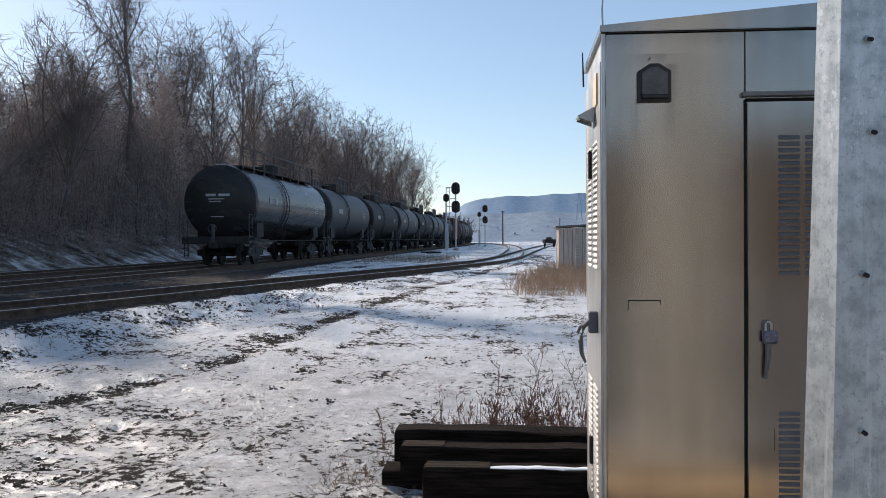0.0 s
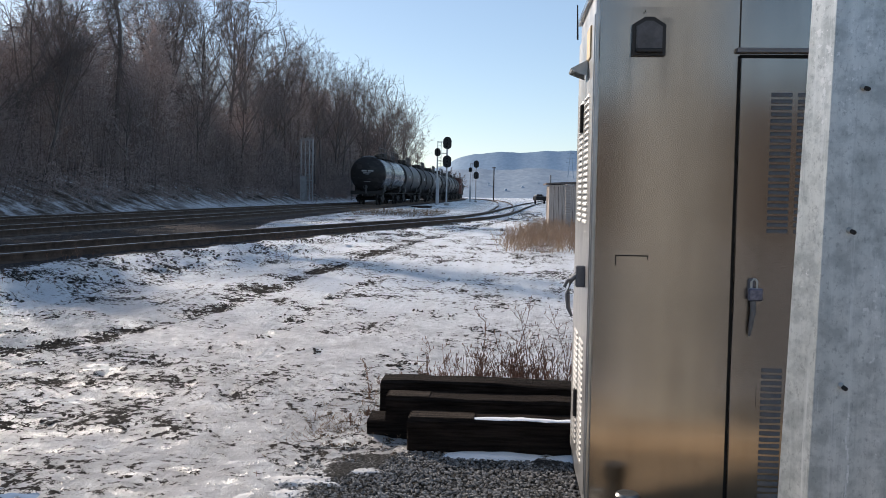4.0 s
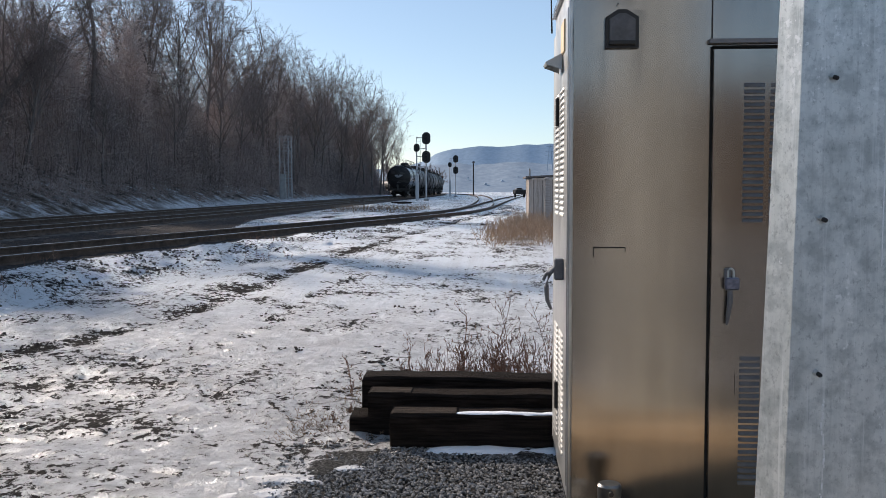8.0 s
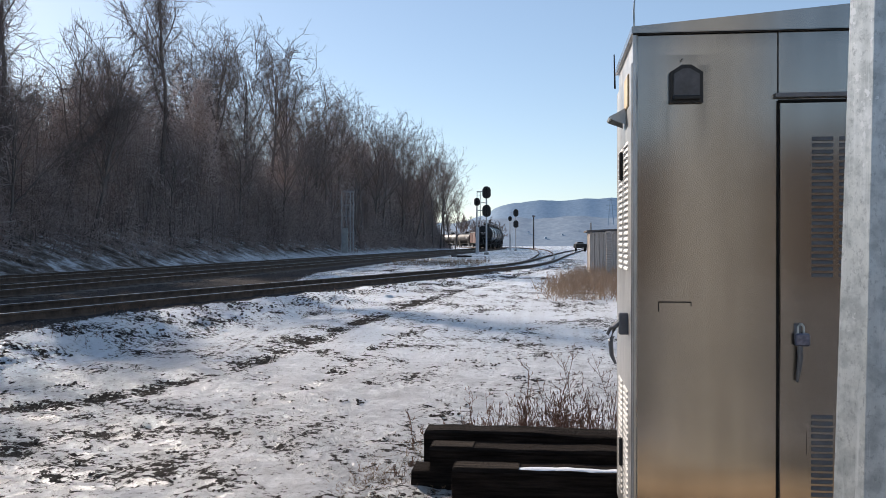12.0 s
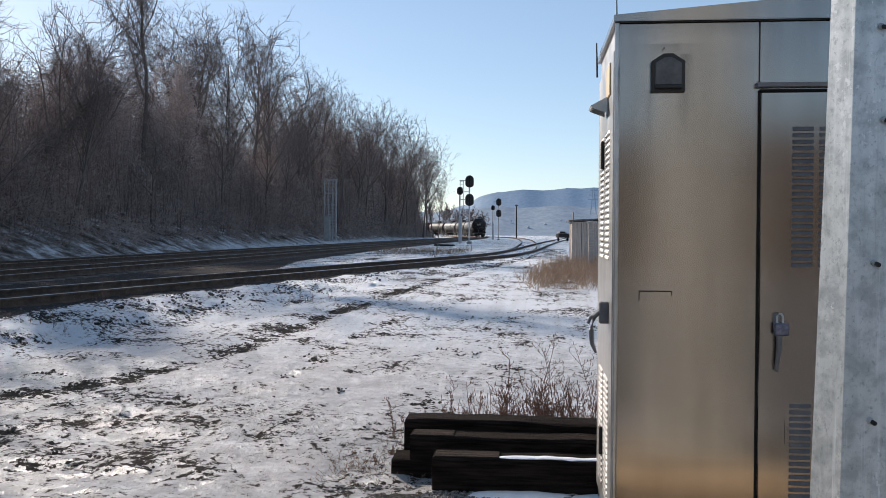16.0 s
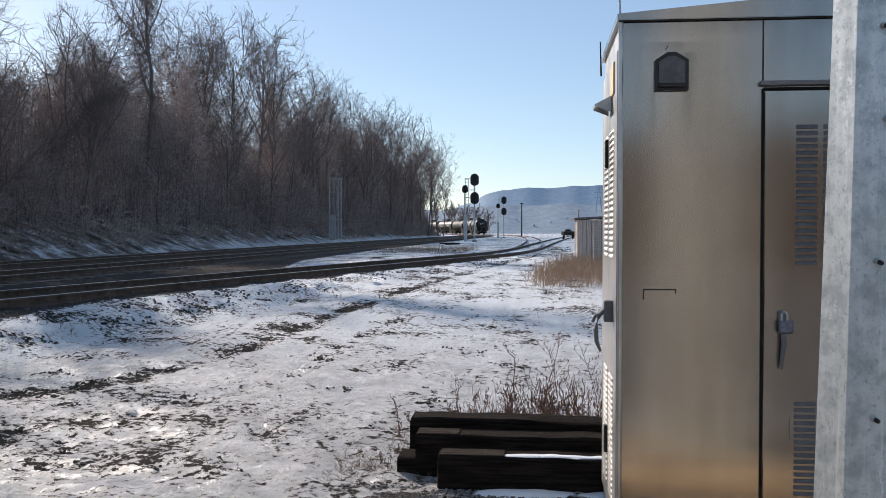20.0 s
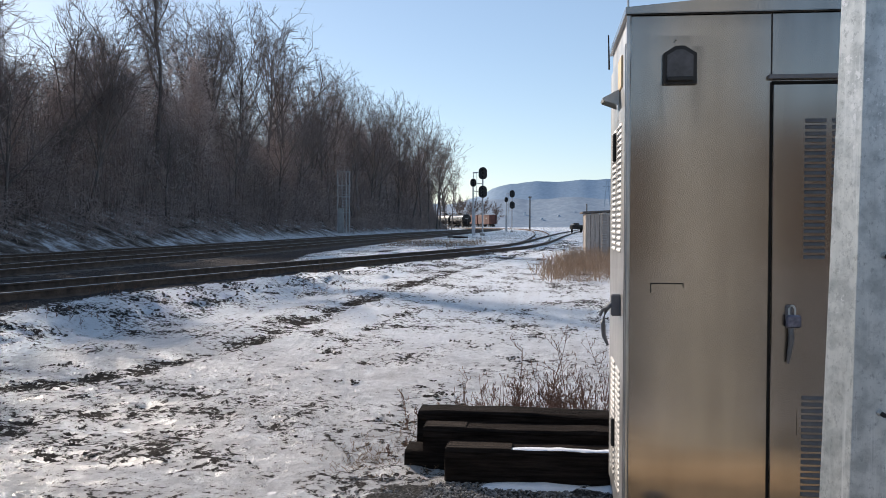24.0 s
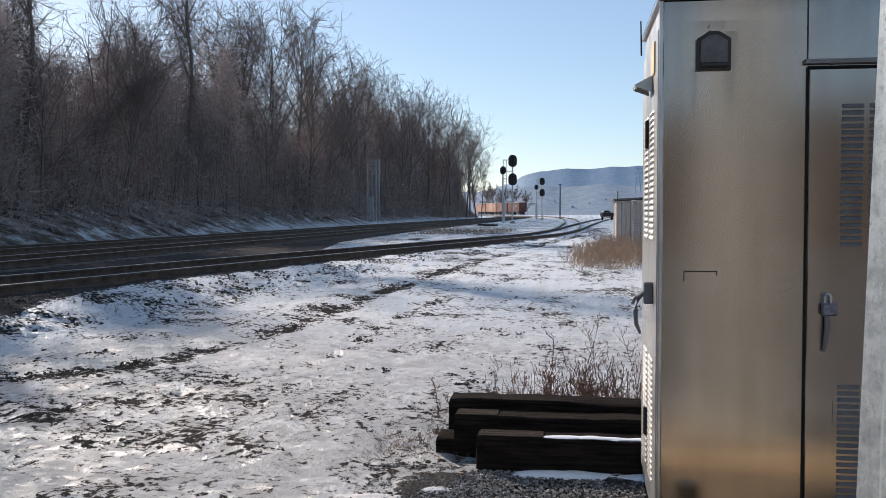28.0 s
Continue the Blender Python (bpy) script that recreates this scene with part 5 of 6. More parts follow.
def build_shed():
    """Old plank shed beyond the grass; its corner at x 1.52, y 38."""
    shed = thing("wooden_shed", "weathered grey-brown plank shed with a low sloping roof", "shed", at=pose(1.60, 38, 0.2))
    core = Mesh().box((2.0, 1.6, 0.9), (3.9, 3.1, 1.8))
    part("wall", core, STEEL_DARK, shed)
    rng = random.Random(6)
    x = 0.0
    boards = []
    while x < 4.0:
        w = 0.19 + rng.uniform(-0.02, 0.02)
        part("plank", Mesh().box((x + w / 2, 0.03 + rng.uniform(-0.006, 0.006), 0.92 + 0.026 * (x + w / 2)), (w - 0.014, 0.025, 1.84 + 0.05 * (x + w / 2) + rng.uniform(-0.03, 0.01)), 0.004), PLANK, shed)
        x += w
    y = 0.1
    while y < 3.1:
        w = 0.19
        part("plank", Mesh().box((0.03 + rng.uniform(-0.006, 0.006), y + w / 2, 0.92), (0.025, w - 0.014, 1.84), 0.004), PLANK, shed)
        y += w
    roof = Mesh().prism([(-0.12, 1.86), (4.2, 2.08), (4.2, 2.15), (-0.12, 1.93)], -0.15, 3.3)
    part("roof", roof, ROOFING, shed)
    part("vent_pipe", Mesh().tube([(0.06, 0.3, 1.8), (0.06, 0.3, 2.25)], 0.035, 8), GALV_FAR, shed)
    post = thing("timber_post", "short thick grey timber post by the shed", "post", at=pose(1.93, 31.0, 0.3))
    part("post_shaft", timber(Mesh(), 1.62, 0.17, 0.17, 3), PLANK, post, at=pose(0, 0, 0, 0, -90, 0))
    part("post_cap", Mesh().lathe([(0.13, 0), (0.13, 0.04), (0.06, 0.08)], 10), PLANK, post, at=pose(0, 0, 1.62))
    # buffer-like heap of equipment beside the spur
    m = thing("parked_trailer", "small pale utility trailer with dark wheels beside the spur", "trailer", at=pose(4.1, 126, 0.5, 0, 0, 8))
    part("box", Mesh().box((0, 0, 0.75), (1.5, 2.2, 0.55), 0.06), STEEL_DARK, m)
    part("cover", Mesh().box((-0.1, 0, 1.12), (1.0, 1.8, 0.24), 0.08), WHITE_MARK, m, "pale cover")
    part("rack", Mesh().box((-0.2, -0.9, 1.2), (0.7, 0.3, 0.2), 0.03), STEEL_DARK, m)
    for sx in (-0.62, 0.62):
        part("wheel", Mesh().lathe([(0.28, -0.1), (0.33, -0.07), (0.33, 0.07), (0.28, 0.1)], 14, pose(sx, 0, 0.33, 0, 90)), RUBBER, m)
    part("drawbar", Mesh().tube([(0, -1.1, 0.55), (0, -2.0, 0.5)], 0.05, 6), STEEL_DARK, m)


def signal_head(parent, x, y, z, w, h):
    o, n = [], 16
    r = w / 2
    for k in range(n + 1):
        a = math.pi * k / n
        o.append((x + r * math.cos(a), z + h / 2 - r + r * math.sin(a)))
    for k in range(n + 1):
        a = math.pi + math.pi * k / n
        o.append((x + r * math.cos(a), z - h / 2 + r * 0.75 + r * 0.75 * math.sin(a)))
    head = part("signal_head", Mesh().prism(o[::-1], y - 0.02, y + 0.02), BLACK, parent, "black rounded signal background")
    part("housing", Mesh().box((x, y + 0.14, z), (w * 0.45, 0.24, h * 0.72), 0.03), BLACK, head)
    for k in (-0.28, 0.0, 0.28):
        cz = z + k * h * 0.95
        hood = Mesh()
        vs, fs = [], []
        for i in range(9):
            a = math.radians(-20 + 220 * i / 8)
            vs += [(x + 0.11 * math.cos(a), y - 0.02, cz + 0.11 * math.sin(a)), (x + 0.11 * math.cos(a), y - 0.30, cz + 0.11 * math.sin(a) * 0.95), (x + 0.118 * math.cos(a), y - 0.02, cz + 0.118 * math.sin(a)), (x + 0.118 * math.cos(a), y - 0.30, cz + 0.118 * math.sin(a) * 0.95)]
        for i in range(8):
            b = i * 4
            fs += [(b, b + 4, b + 5, b + 1), (b + 2, b + 3, b + 7, b + 6), (b + 1, b + 5, b + 7, b + 3)]
        part("lamp_visor", hood.add(vs, fs), BLACK, head)
        part("lamp_lens", Mesh().lathe([(0.095, 0), (0.09, 0.012), (0.05, 0.02)], 14, pose(x, y - 0.022, cz, 90)), LENS, head)


def ladder(mb_rail, x0, x1, y, z0, z1, step=0.3):
    mb_rail.box((x0, y, (z0 + z1) / 2), (0.05, 0.03, z1 - z0))
    mb_rail.box((x1, y, (z0 + z1) / 2), (0.05, 0.03, z1 - z0))
    z = z0 + 0.2
    while z < z1:
        mb_rail.tube([(x0, y, z), (x1, y, z)], 0.014, 5)
        z += step
    return mb_rail


def build_signal(at, s, label):
    """A signal on two masts: two large heads on one, a small one on the ladder mast."""
    sig = thing("railway_signal", label, "signal", "railway signals", at=at)
    sig.scale = (s, s, s)
    part("mast", Mesh().tube([(0, 0, 0), (0, 0, 6.7)], 0.085, 12), PALE_PAINT, sig, "pale steel mast")
    part("mast_base", Mesh().box((0, 0, 0.12), (0.5, 0.5, 0.24), 0.03), CONCRETE, sig)
    part("mast", Mesh().tube([(-0.98, 0, 0), (-0.98, 0, 5.6)], 0.075, 12), PALE_PAINT, sig)
    part("equipment_box", Mesh().box((-0.93, 0.02, 1.45), (0.34, 0.35, 2.7), 0.03), PALE_PAINT, sig, "tall grey equipment box")
    part("ladder", ladder(Mesh(), -0.98, -0.62, 0.14, 2.9, 6.5), PALE_PAINT, sig)
    cage = Mesh()
    for z in (4.55, 5.35, 6.5):
        cage.box((-0.52, 0.1, z), (0.98, 0.05, 0.05))
        cage.box((-0.52, 0.65, z), (0.98, 0.05, 0.05))
        cage.box((-1.0, 0.38, z), (0.05, 0.6, 0.05))
        cage.box((-0.04, 0.38, z), (0.05, 0.6, 0.05))
    cage.box((-1.0, 0.66, 5.5), (0.05, 0.05, 2.0))
    part("platform_rail", cage, PALE_PAINT, sig, "pale cage rails round the platform")
    part("platform", Mesh().box((-0.52, 0.36, 3.55), (1.1, 0.6, 0.05)), PALE_PAINT, sig)
    signal_head(sig, 0.02, -0.16, 6.38, 0.86, 1.24)
    signal_head(sig, 0.02, -0.16, 4.50, 0.86, 1.24)
    signal_head(sig, -0.96, -0.16, 5.42, 0.60, 0.82)
    return sig


PALE_PAINT = plain("aluminium_paint", (0.42, 0.42, 0.43), (0.60, 0.60, 0.61), 0.55, 0.2, 3)


def build_signals():
    build_signal(pose(-6.43, 94.9, 0.44), 1.0, "two-mast railway signal with three black heads and a pale ladder")
    build_signal(pose(-5.25, 145.3, 0.44), 0.93, "farther two-mast railway signal with three small black heads")
    # signal ladder mast by the far track, seen from its back
    tower = thing("signal_mast", "pale lattice ladder mast beside the far track", "signal mast", "railway signals", at=pose(-18.5, 84, 0.75))
    fr = Mesh()
    for x in (-0.55, 0.55):
        fr.box((x, 0, 2.85), (0.07, 0.07, 5.7))
    fr.box((0.15, 0.4, 2.85), (0.07, 0.07, 5.7))
    part("frame", fr, PALE_PAINT, tower)
    part("ladder", ladder(Mesh(), -0.15, 0.5, 0.02, 0.3, 5.6, 0.28), PALE_PAINT, tower)
    for z in (1.9, 3.4, 4.4, 5.68):
        part("crossbar", Mesh().box((0, 0, z), (1.1, 0.06, 0.06)), PALE_PAINT, tower)
        part("crossbar", Mesh().box((0, 0.4, z), (1.1, 0.06, 0.06)), PALE_PAINT, tower)
    part("equipment_box", Mesh().box((-0.28, 0.1, 1.15), (0.5, 0.4, 2.3), 0.03), GALV_FAR, tower)
    # telephone pole
    pole = thing("utility_pole", "bare wooden utility pole with a short crossarm", "pole", at=pose(-2.9, 170.7, 0.45))
    part("pole_shaft", Mesh().tube([(0, 0, -0.5), (0, 0, 6.3)], [0.13, 0.10], 10), STEEL_DARK, pole)
    part("crossarm", Mesh().box((0, -0.12, 6.10), (0.55, 0.12, 0.14), 0.01), BARK, pole)
    for x in (-0.22, 0.22):
        part("insulator", Mesh().lathe([(0.04, 0), (0.07, 0.03), (0.07, 0.10), (0.03, 0.16)], 8, pose(x, -0.12, 6.13)), LENS, pole)


# ---- the train ----
def wheelset(parent, y):
    for sx in (-0.72, 0.72):
        s = 1 if sx > 0 else -1
        part("wheel", Mesh().lathe([(0.10, -0.09), (0.11, -0.03), (0.38, -0.02), (0.42, -0.065), (0.49, -0.065), (0.46, 0.0), (0.455, 0.065), (0.39, 0.065), (0.36, 0.02), (0.12, 0.035), (0.10, 0.09)], 24, pose(sx, y, 0.46, 0, 90 * s)), STEEL_DARK, parent)
    part("axle", Mesh().tube([(-0.95, y, 0.46), (0.95, y, 0.46)], 0.08, 10), STEEL_DARK, parent)


def truck(car, y):
    fr = Mesh()
    for sx in (-1.0, 1.0):
        fr.prism([(y - 1.05, 0.40), (y - 1.15, 0.62), (y - 0.70, 0.70), (y - 0.45, 0.82), (y + 0.45, 0.82), (y + 0.70, 0.70), (y + 1.15, 0.62), (y + 1.05, 0.40), (y + 0.75, 0.46), (y + 0.40, 0.24), (y - 0.40, 0.24), (y - 0.75, 0.46)], -0.07, 0.07, Matrix.Translation((sx, 0, 0)) @ Matrix(((0, 1, 0, 0), (1, 0, 0, 0), (0, 0, 1, 0), (0, 0, 0, 1))))
    fr.box((0, y, 0.62), (2.2, 0.36, 0.30), 0.04)
    tr = part("bogie", fr, STEEL_DARK, car, "grimy cast bogie")
    for dy in (-0.88, 0.88):
        wheelset(tr, y + dy)


def coupler(car, y, s):
    mb = Mesh()
    mb.box((0, y, 0.84), (0.16, 0.7, 0.18), 0.03)
    mb.box((0.03, y + s * 0.36, 0.84), (0.30, 0.22, 0.30), 0.05)
    part("coupler", mb, STEEL_DARK, car, "knuckle coupler")


def bars(parent, x, y, z, widths, h, gap):
    mb = Mesh()
    for w in widths:
        mb.box((x + w / 2, y, z), (w, 0.012, h))
        x += w + gap
    part("lettering", mb, WHITE_MARK, parent, "pale stencilled lettering")


def tank_car(mat, label, rail_top):
    """Length over couplers 15 m along y, the rear end at minus y; origin on the rail between the bogies."""
    car = thing("tank_car", label, "tank car", "cars of the train")
    R, zc, half = 1.53, 2.60, 6.45
    prof = []
    for k in range(9):
        a = math.radians(90 * k / 8)
        prof.append((max(0.02, R * math.sin(a)), -half - 0.38 * math.cos(a) ** 0.7))
    prof2 = [(r, -z) for r, z in prof[::-1]]
    body = Mesh().lathe(prof + [(R, -half + 0.03), (R + 0.012, -half + 0.05), (R + 0.012, -half + 0.12), (R, -half + 0.14), (R, -half + 0.2), (R, -half + 0.3), (R, -2.30), (R, -2.21), (R + 0.004, -2.19), (R, -2.17), (R, -2.08), (R, 2.10), (R, 2.19), (R + 0.004, 2.21), (R, 2.23), (R, 2.32), (R, half - 0.1), (R, half)] + prof2[1:], 56, pose(0, 0, zc, -90))
    part("tank", body, mat, car, label)
    for y in (-5.2, 5.2):
        truck(car, y)
    for s in (-1, 1):
        sill = Mesh()
        sill.box((0, s * 6.0, 0.88), (0.55, 2.6, 0.32), 0.02)
        sill.box((0, s * 7.12, 1.02), (2.75, 0.16, 0.28), 0.02)
        sill.box((0, s * 6.85, 1.16), (2.75, 0.62, 0.05))
        for sx in (-1.2, 1.2):
            sill.prism([(sx - 0.06, 1.15), (sx + 0.06, 1.15), (sx + 0.06, 1.75), (sx - 0.06, 1.75)], s * 5.2 - 0.5, s * 5.2 + 0.5)
        sill.box((0, s * 5.2, 1.15), (2.3, 0.9, 0.3), 0.02)
        part("end_sill", sill, STEEL_DARK, car)
    for s in (-1, 1):
        coupler(car, s * 7.15, s)
    rails = Mesh()
    for sx in (-1.36, 1.36):
        rails.tube([(sx, -7.0, 1.22), (sx, -7.0, 1.02), (sx * 1.03, -6.3, 1.0), (sx * 1.03, 6.3, 1.0), (sx, 7.0, 1.02), (sx, 7.0, 1.22)], 0.025, 6)
    part("side_handrail", rails, STEEL_DARK, car)
    for s in (-1, 1):
        for sx in (-1.34, 1.34):
            steps = Mesh()
            for yy in (6.6, 7.0):
                steps.box((sx, s * yy, 0.72), (0.03, 0.05, 0.7))
            for z in (0.42, 0.70):
                steps.box((sx, s * 6.8, z), (0.06, 0.45, 0.03))
            for yy in (6.65, 7.05):
                steps.tube([(sx, s * yy, 1.18), (sx, s * yy, 2.05)], 0.018, 5)
            steps.tube([(sx, s * 6.65, 2.05), (sx, s * 7.05, 2.05)], 0.018, 5)
            part("end_steps", steps, GALV_DULL, car, "pale worn grab irons and steps")
    # top walkway with railings and the valve housing
    top = zc + R
    walk_mb = Mesh()
    for sx in (-0.62, 0.62):
        walk_mb.box((sx, 0, top - 0.06), (0.42, 12.4 if rail_top else 3.8, 0.05))
    part("top_walkway", walk_mb, STEEL_DARK, car)
    rl = Mesh()
    ly = 6.2 if rail_top else 1.9
    for sx in ((0.85,) if rail_top else (-0.85, 0.85)):
        rl.tube([(sx, -ly, top - 0.2), (sx, -ly, top + 0.72), (sx, ly, top + 0.72), (sx, ly, top - 0.2)], 0.034, 6)
        rl.tube([(sx, -ly, top + 0.34), (sx, ly, top + 0.34)], 0.024, 5)
        for y in np.linspace(-ly, ly, 9)[1:-1]:
            rl.tube([(sx, y, top - 0.25), (sx, y, top + 0.72)], 0.03, 5)
    part("top_railing", rl, GALV_DULL, car)
    dome = part("valve_housing", Mesh().lathe([(0.52, -0.15), (0.52, 0.42), (0.46, 0.47), (0.10, 0.50)], 20, pose(0, 0.5, top)), STEEL_DARK, car)
    part("manway", Mesh().lathe([(0.30, -0.1), (0.30, 0.22), (0.36, 0.23), (0.36, 0.29), (0.1, 0.33)], 18, pose(0, -0.9, top)), STEEL_DARK, car)
    ld = Mesh()
    for sx in (-1, 1):
        for yy in (-0.22, 0.22):
            pts = [(sx * (R + 0.08) * math.sin(a), yy - 1.8, zc + (R + 0.08) * math.cos(a)) for a in np.radians(np.linspace(28, 125, 9))]
            ld.tube([*pts, (sx * 1.36, yy - 1.8, 1.0)], 0.02, 5)
        for a in np.radians(np.linspace(35, 125, 9)):
            ld.tube([(sx * (R + 0.08) * math.sin(a), -2.02, zc + (R + 0.08) * math.cos(a)), (sx * (R + 0.08) * math.sin(a), -1.58, zc + (R + 0.08) * math.cos(a))], 0.014, 5)
    part("side_ladder", ld, STEEL_DARK, car)
    # brake gear and marks on the rear head
    bw = part("brake_wheel", Mesh().tube([(0.17 * math.cos(a) - 0.06, -7.40, 1.50 + 0.17 * math.sin(a)) for a in np.linspace(0, 2 * math.pi, 17)], 0.018, 6, False), GALV_DULL, car, "pale hand brake wheel")
    part("brake_stand", Mesh().box((-0.06, -7.28, 1.28), (0.12, 0.12, 0.75), 0.02).box((0.0, -7.37, 1.05), (0.05, 0.06, 0.5), 0.01), GALV_DULL, car)
    part("air_hose", Mesh().tube([(0.35, -7.25, 0.85), (0.42, -7.45, 0.75), (0.40, -7.6, 0.5), (0.25, -7.65, 0.42)], 0.03, 6), RUBBER, car)
    bars(car, -0.50, -6.852, 2.86, [0.42], 0.10, 0.05)
    bars(car, 0.03, -6.852, 2.86, [0.46], 0.10, 0.045)
    bars(car, -0.40, -6.855, 2.70, [0.66], 0.04, 0.06)
    bars(car, -0.36, -6.858, 2.60, [0.50], 0.035, 0.06)
    bars(car, -0.30, -6.85, 1.98, [0.55], 0.03, 0.06)
    # side marks, both sides
    for s in (-1, 1):
        mk = Mesh()
        x = -4.6
        for w in (0.18, 0.18, 0.18, 0.18, 0.18, 0.18, 0.18):
            mk.box((s * (R + 0.006), x, zc + 0.10), (0.012, w * 0.7, 0.26))
            x += w
        part("lettering", mk, WHITE_MARK, car, "pale stencilled lettering")
        mk = Mesh()
        for k in range(4):
            mk.box((s * (R + 0.004), 4.2, zc + 0.12 - 0.10 * k), (0.012, 0.8 - 0.1 * (k % 2), 0.035))
        part("lettering", mk, WHITE_MARK, car, "pale stencilled lettering")
    return car


VENT_GREY = plain("vent_grey", (0.05, 0.05, 0.055), (0.10, 0.10, 0.11), 0.35, 0.5, 12)
GALV_DULL = plain("worn_grey_irons", (0.05, 0.05, 0.05), (0.13, 0.13, 0.13), 0.7, 0.2, 8)


def box_car(mat, label, group, half=8.0, high=3.1):
    car = thing("box_car", label, "box car", group)
    body = Mesh().box((0, 0, 1.12 + high / 2), (2.95, 2 * half, high), 0.04)
    part("body", body, mat, car, label)
    for s in (-1, 1):
        for y in np.arange(-half + 0.5, half - 0.3, 1.05):
            if abs(y) > 1.7:
                part("side_rib", Mesh().box((s * 1.50, y, 1.12 + high / 2), (0.07, 0.14, high - 0.12), 0.02), mat, car)
        part("sliding_door", Mesh().box((s * 1.51, 0, 1.15 + high / 2), (0.08, 3.0, high - 0.2), 0.03), mat, car)
        lab = Mesh()
        for k in range(5):
            lab.box((s * 1.545, -half * 0.62 + 0.3 * k, 1.12 + high * 0.62), (0.012, 0.2, 0.34))
        part("lettering", lab, WHITE_MARK, car)
        end = Mesh()
        for z in np.arange(1.4, 1.1 + high - 0.1, 0.42):
            end.box((0, s * (half + 0.03), z), (2.7, 0.1, 0.16), 0.03)
        part("end_ribs", end, mat, car)
        part("ladder", ladder(Mesh(), 0.95, 1.38, 0, 1.1, 1.1 + high, 0.36), STEEL_DARK, car, at=Matrix.Translation((0, s * (half + 0.12), 0)))
    part("roof", Mesh().prism([(-1.5, 1.12 + high), (1.5, 1.12 + high), (1.5, 1.16 + high), (0, 1.28 + high), (-1.5, 1.16 + high)], -half, half), GALV_FAR, car)
    part("underframe", Mesh().box((0, 0, 0.98), (0.7, 2 * half + 0.2, 0.3), 0.02).box((0, 0, 1.06), (2.7, 2 * half, 0.12), 0.02), STEEL_DARK, car)
    for y in (-half + 1.6, half - 1.6):
        truck(car, y)
    for s in (-1, 1):
        coupler(car, s * (half + 0.4), s)
    return car


MAIN_S = np.r_[0, np.cumsum(np.hypot(*np.diff(MAIN, axis=0).T))]


def on_main(s):
    return np.array([np.interp(s, MAIN_S, MAIN[:, 0]), np.interp(s, MAIN_S, MAIN[:, 1])])


def build_train():
    first = tank_car(TANK, "glossy black railway tank car with a railed top walkway", True)
    second = tank_car(TANK_GREY, "dusty dark grey railway tank car", False)
    third = tank_car(TANK_MATTE, "black railway tank car with a short top platform", False)
    cars = [first, second, third]
    for k in range(3, 14):
        if k == 7:
            cars.append(box_car(CAR_BROWN, "dark brown railway box car", "cars of the train", 6.6))
        else:
            cars.append(copy_thing(second if k % 2 else third, Matrix()))
    s0 = float(np.interp(36.6, MAIN[:, 1], MAIN_S))
    rows = []
    for k, car in enumerate(cars):
        path = []
        for t in TRAIN_TIMES:
            s = s0 + TRAIN_SPEED * t + 6.8 + 15.0 * k
            a, b = on_main(s - 5.2), on_main(s + 5.2)
            c = (a + b) / 2
            path.append((t, pose(c[0], c[1], RAIL, 0, 0, math.degrees(math.atan2(b[1] - a[1], b[0] - a[0])) - 90)))
        rows.append((car, path))
    return rows


TRAIN_SPEED = 10.3
TRAIN_TIMES = [0, 1, 2, 3, 4, 5, 6, 7, 8, 9, 10, 11, 12, 13, 14, 15, 16, 17, 18, 19, 20, 21, 22, 23, 24, 25, 26, 27, 28]


def build_parked_cars():
    for k, (mat, label) in enumerate(((CAR_BROWN, "dark brown parked box car"), (CAR_RED, "oxide red parked box car"), (CAR_ORANGE, "faded orange parked box car"), (CAR_ORANGE, "faded orange parked box car"))):
        car = box_car(mat, label, "parked cars", 5.9, 3.3)
        car.matrix_basis = pose(-21.2 - 5.2 * k, 338 + 11.9 * k, RAIL, 0, 0, 23.6)


def motions():
    for car, path in TRAIN:
        walk(car, path)


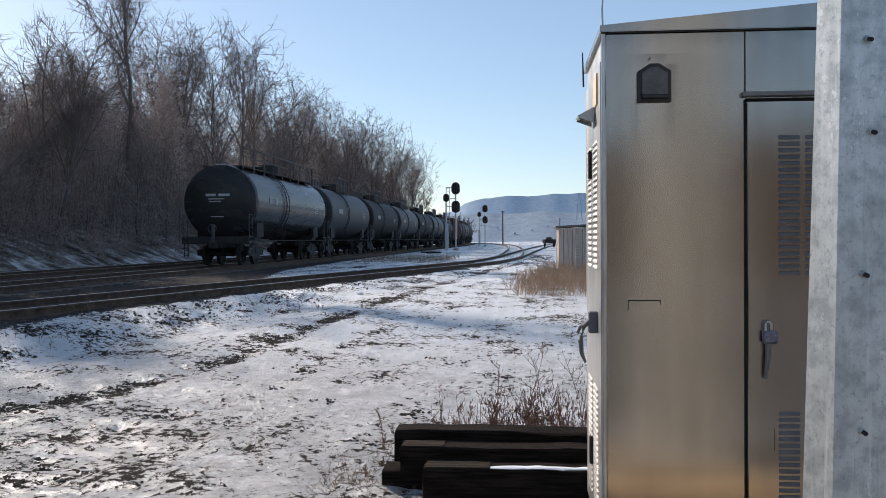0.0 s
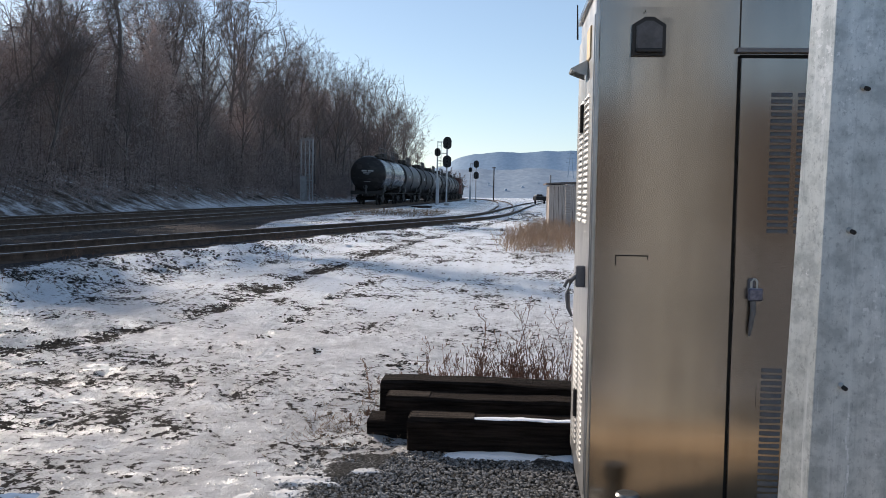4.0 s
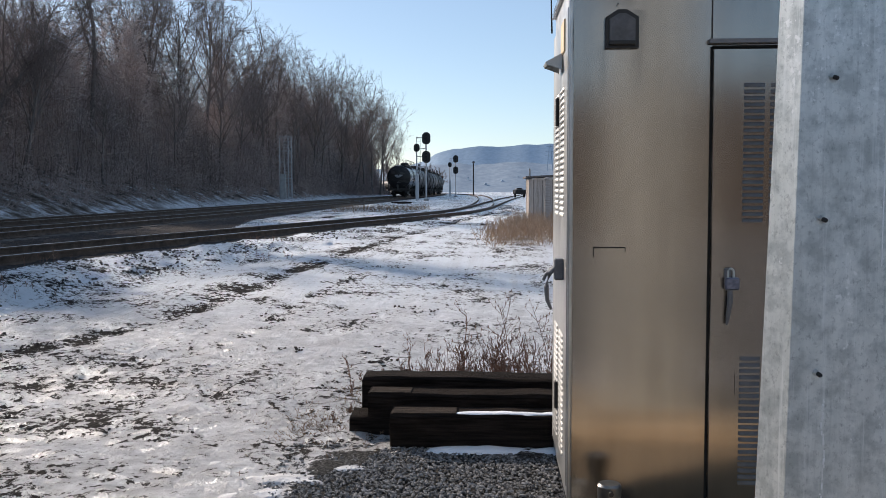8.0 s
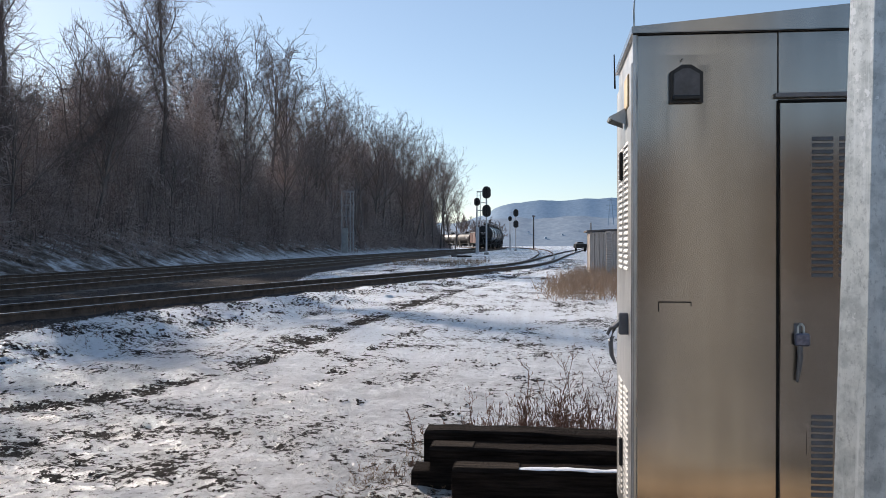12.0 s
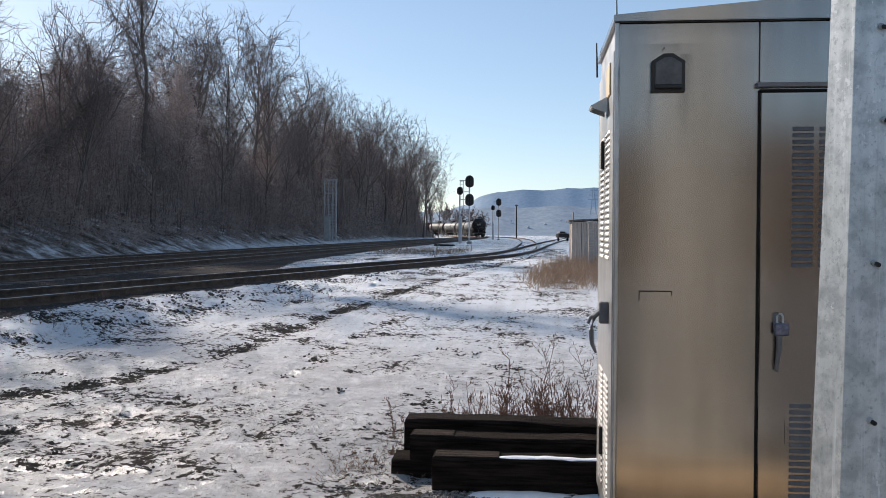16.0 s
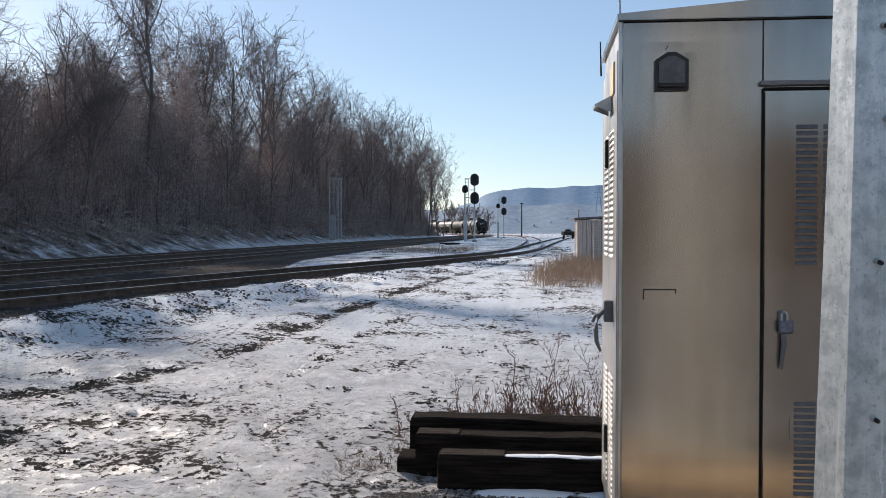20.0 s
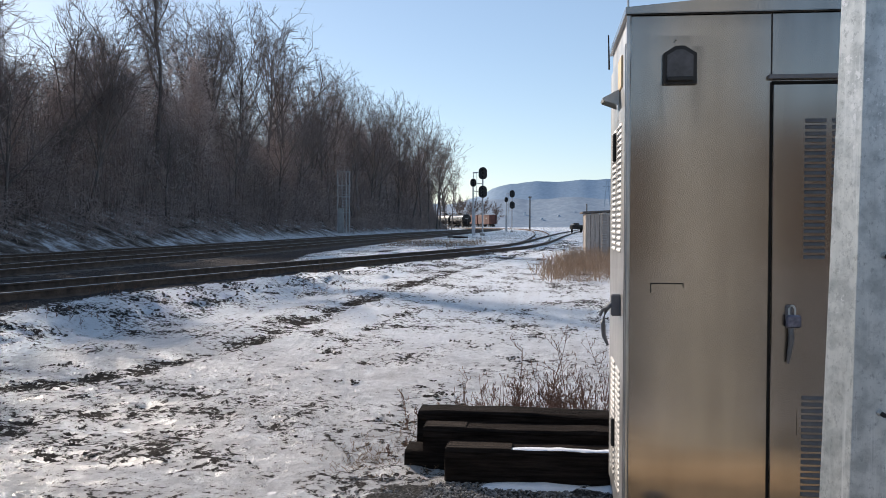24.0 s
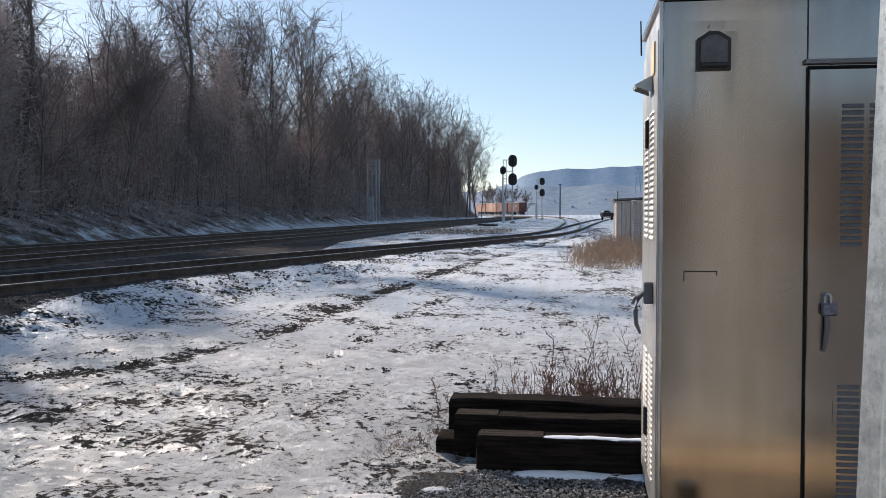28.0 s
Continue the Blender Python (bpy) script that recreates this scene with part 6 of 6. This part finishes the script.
# ---- build ----
build_ground()
build_distance()
build_cabinet()
build_mast()
build_timbers()
build_shed()
build_signals()
TRAIN = build_train()
build_parked_cars()
build_weeds()
build_patches()
build_woods()
_rng = np.random.default_rng(17)
_n = 11000
_x, _y = _rng.uniform(-1.25, 0.75, _n), 4.0 + 1.72 * _rng.random(_n)
_k = _x > -1.0 + 0.25 * _rng.normal(0, 1, _n)
_x, _y = _x[_k], _y[_k]
scatter_stones("gravel", "loose grey crushed gravel beside the cabinet", np.c_[_x, _y, ground_height(_x, _y) + 0.004], 0.0105, STONE, 18)
_n = 5200
_u = 66 * _rng.random(_n) ** 1.3
_d = -(1.30 + 1.35 * _rng.random(_n) ** 1.4)
_line = YARD[28:170]
_i = np.clip((_u * 2).astype(int), 0, len(_line) - 2)
_off = offset_line(_line, 1.0) - _line
_p = _line[_i] + _off[_i] * _d[:, None] + _rng.normal(0, 0.12, (_n, 2))
_k = np.array([noise.noise(Vector((a * 1.3, b * 1.3, 4.0))) for a, b in _p]) > 0.0
_p = _p[_k]
scatter_stones("ballast_stones", "dark ballast stones showing through snow on the bank", np.c_[_p, ground_height(_p[:, 0], _p[:, 1]) + 0.010], 0.028, BALLAST, 19, 0.6)
_n = 60000
_x, _y = _rng.uniform(-9, 2.2, _n), 4.4 + 24 * _rng.random(_n) ** 1.5
_w = np.array([clod_noise(a, b) + 0.5 * noise.noise(Vector((a * 7, b * 7, 2.0))) for a, b in zip(_x, _y)])
for _pts, _wide, _deep in RUTS:
    _w = _w + 0.55 * _deep * np.exp(-(near(curve_through(_pts, 0.5), _x, _y) / (1.1 * _wide)) ** 2)
_k = (near(YARD, _x, _y) > 2.4) & (_w > 0.42) & ~((_x > -1.0) & (_y < 5.9))
_x, _y = _x[_k][:17000], _y[_k][:17000]
scatter_stones("dirt_clods", "dark frozen dirt clods thawed out of the snow", np.c_[_x, _y, ground_height(_x, _y) + 0.007], 0.0155, SOIL, 20, 0.6)
build_track("track_1", YARD, "weathered siding track on a low snowy bank", 6, 62)
build_track("track_2", MAIN, "main line track on dark ballast", 25, 125)
build_track("track_3", FAR_MAIN, "far main line track on dark ballast", 25, 125)
build_track("track_4", SPUR, "lightly used spur track in the snow", 6, 6)
motions()
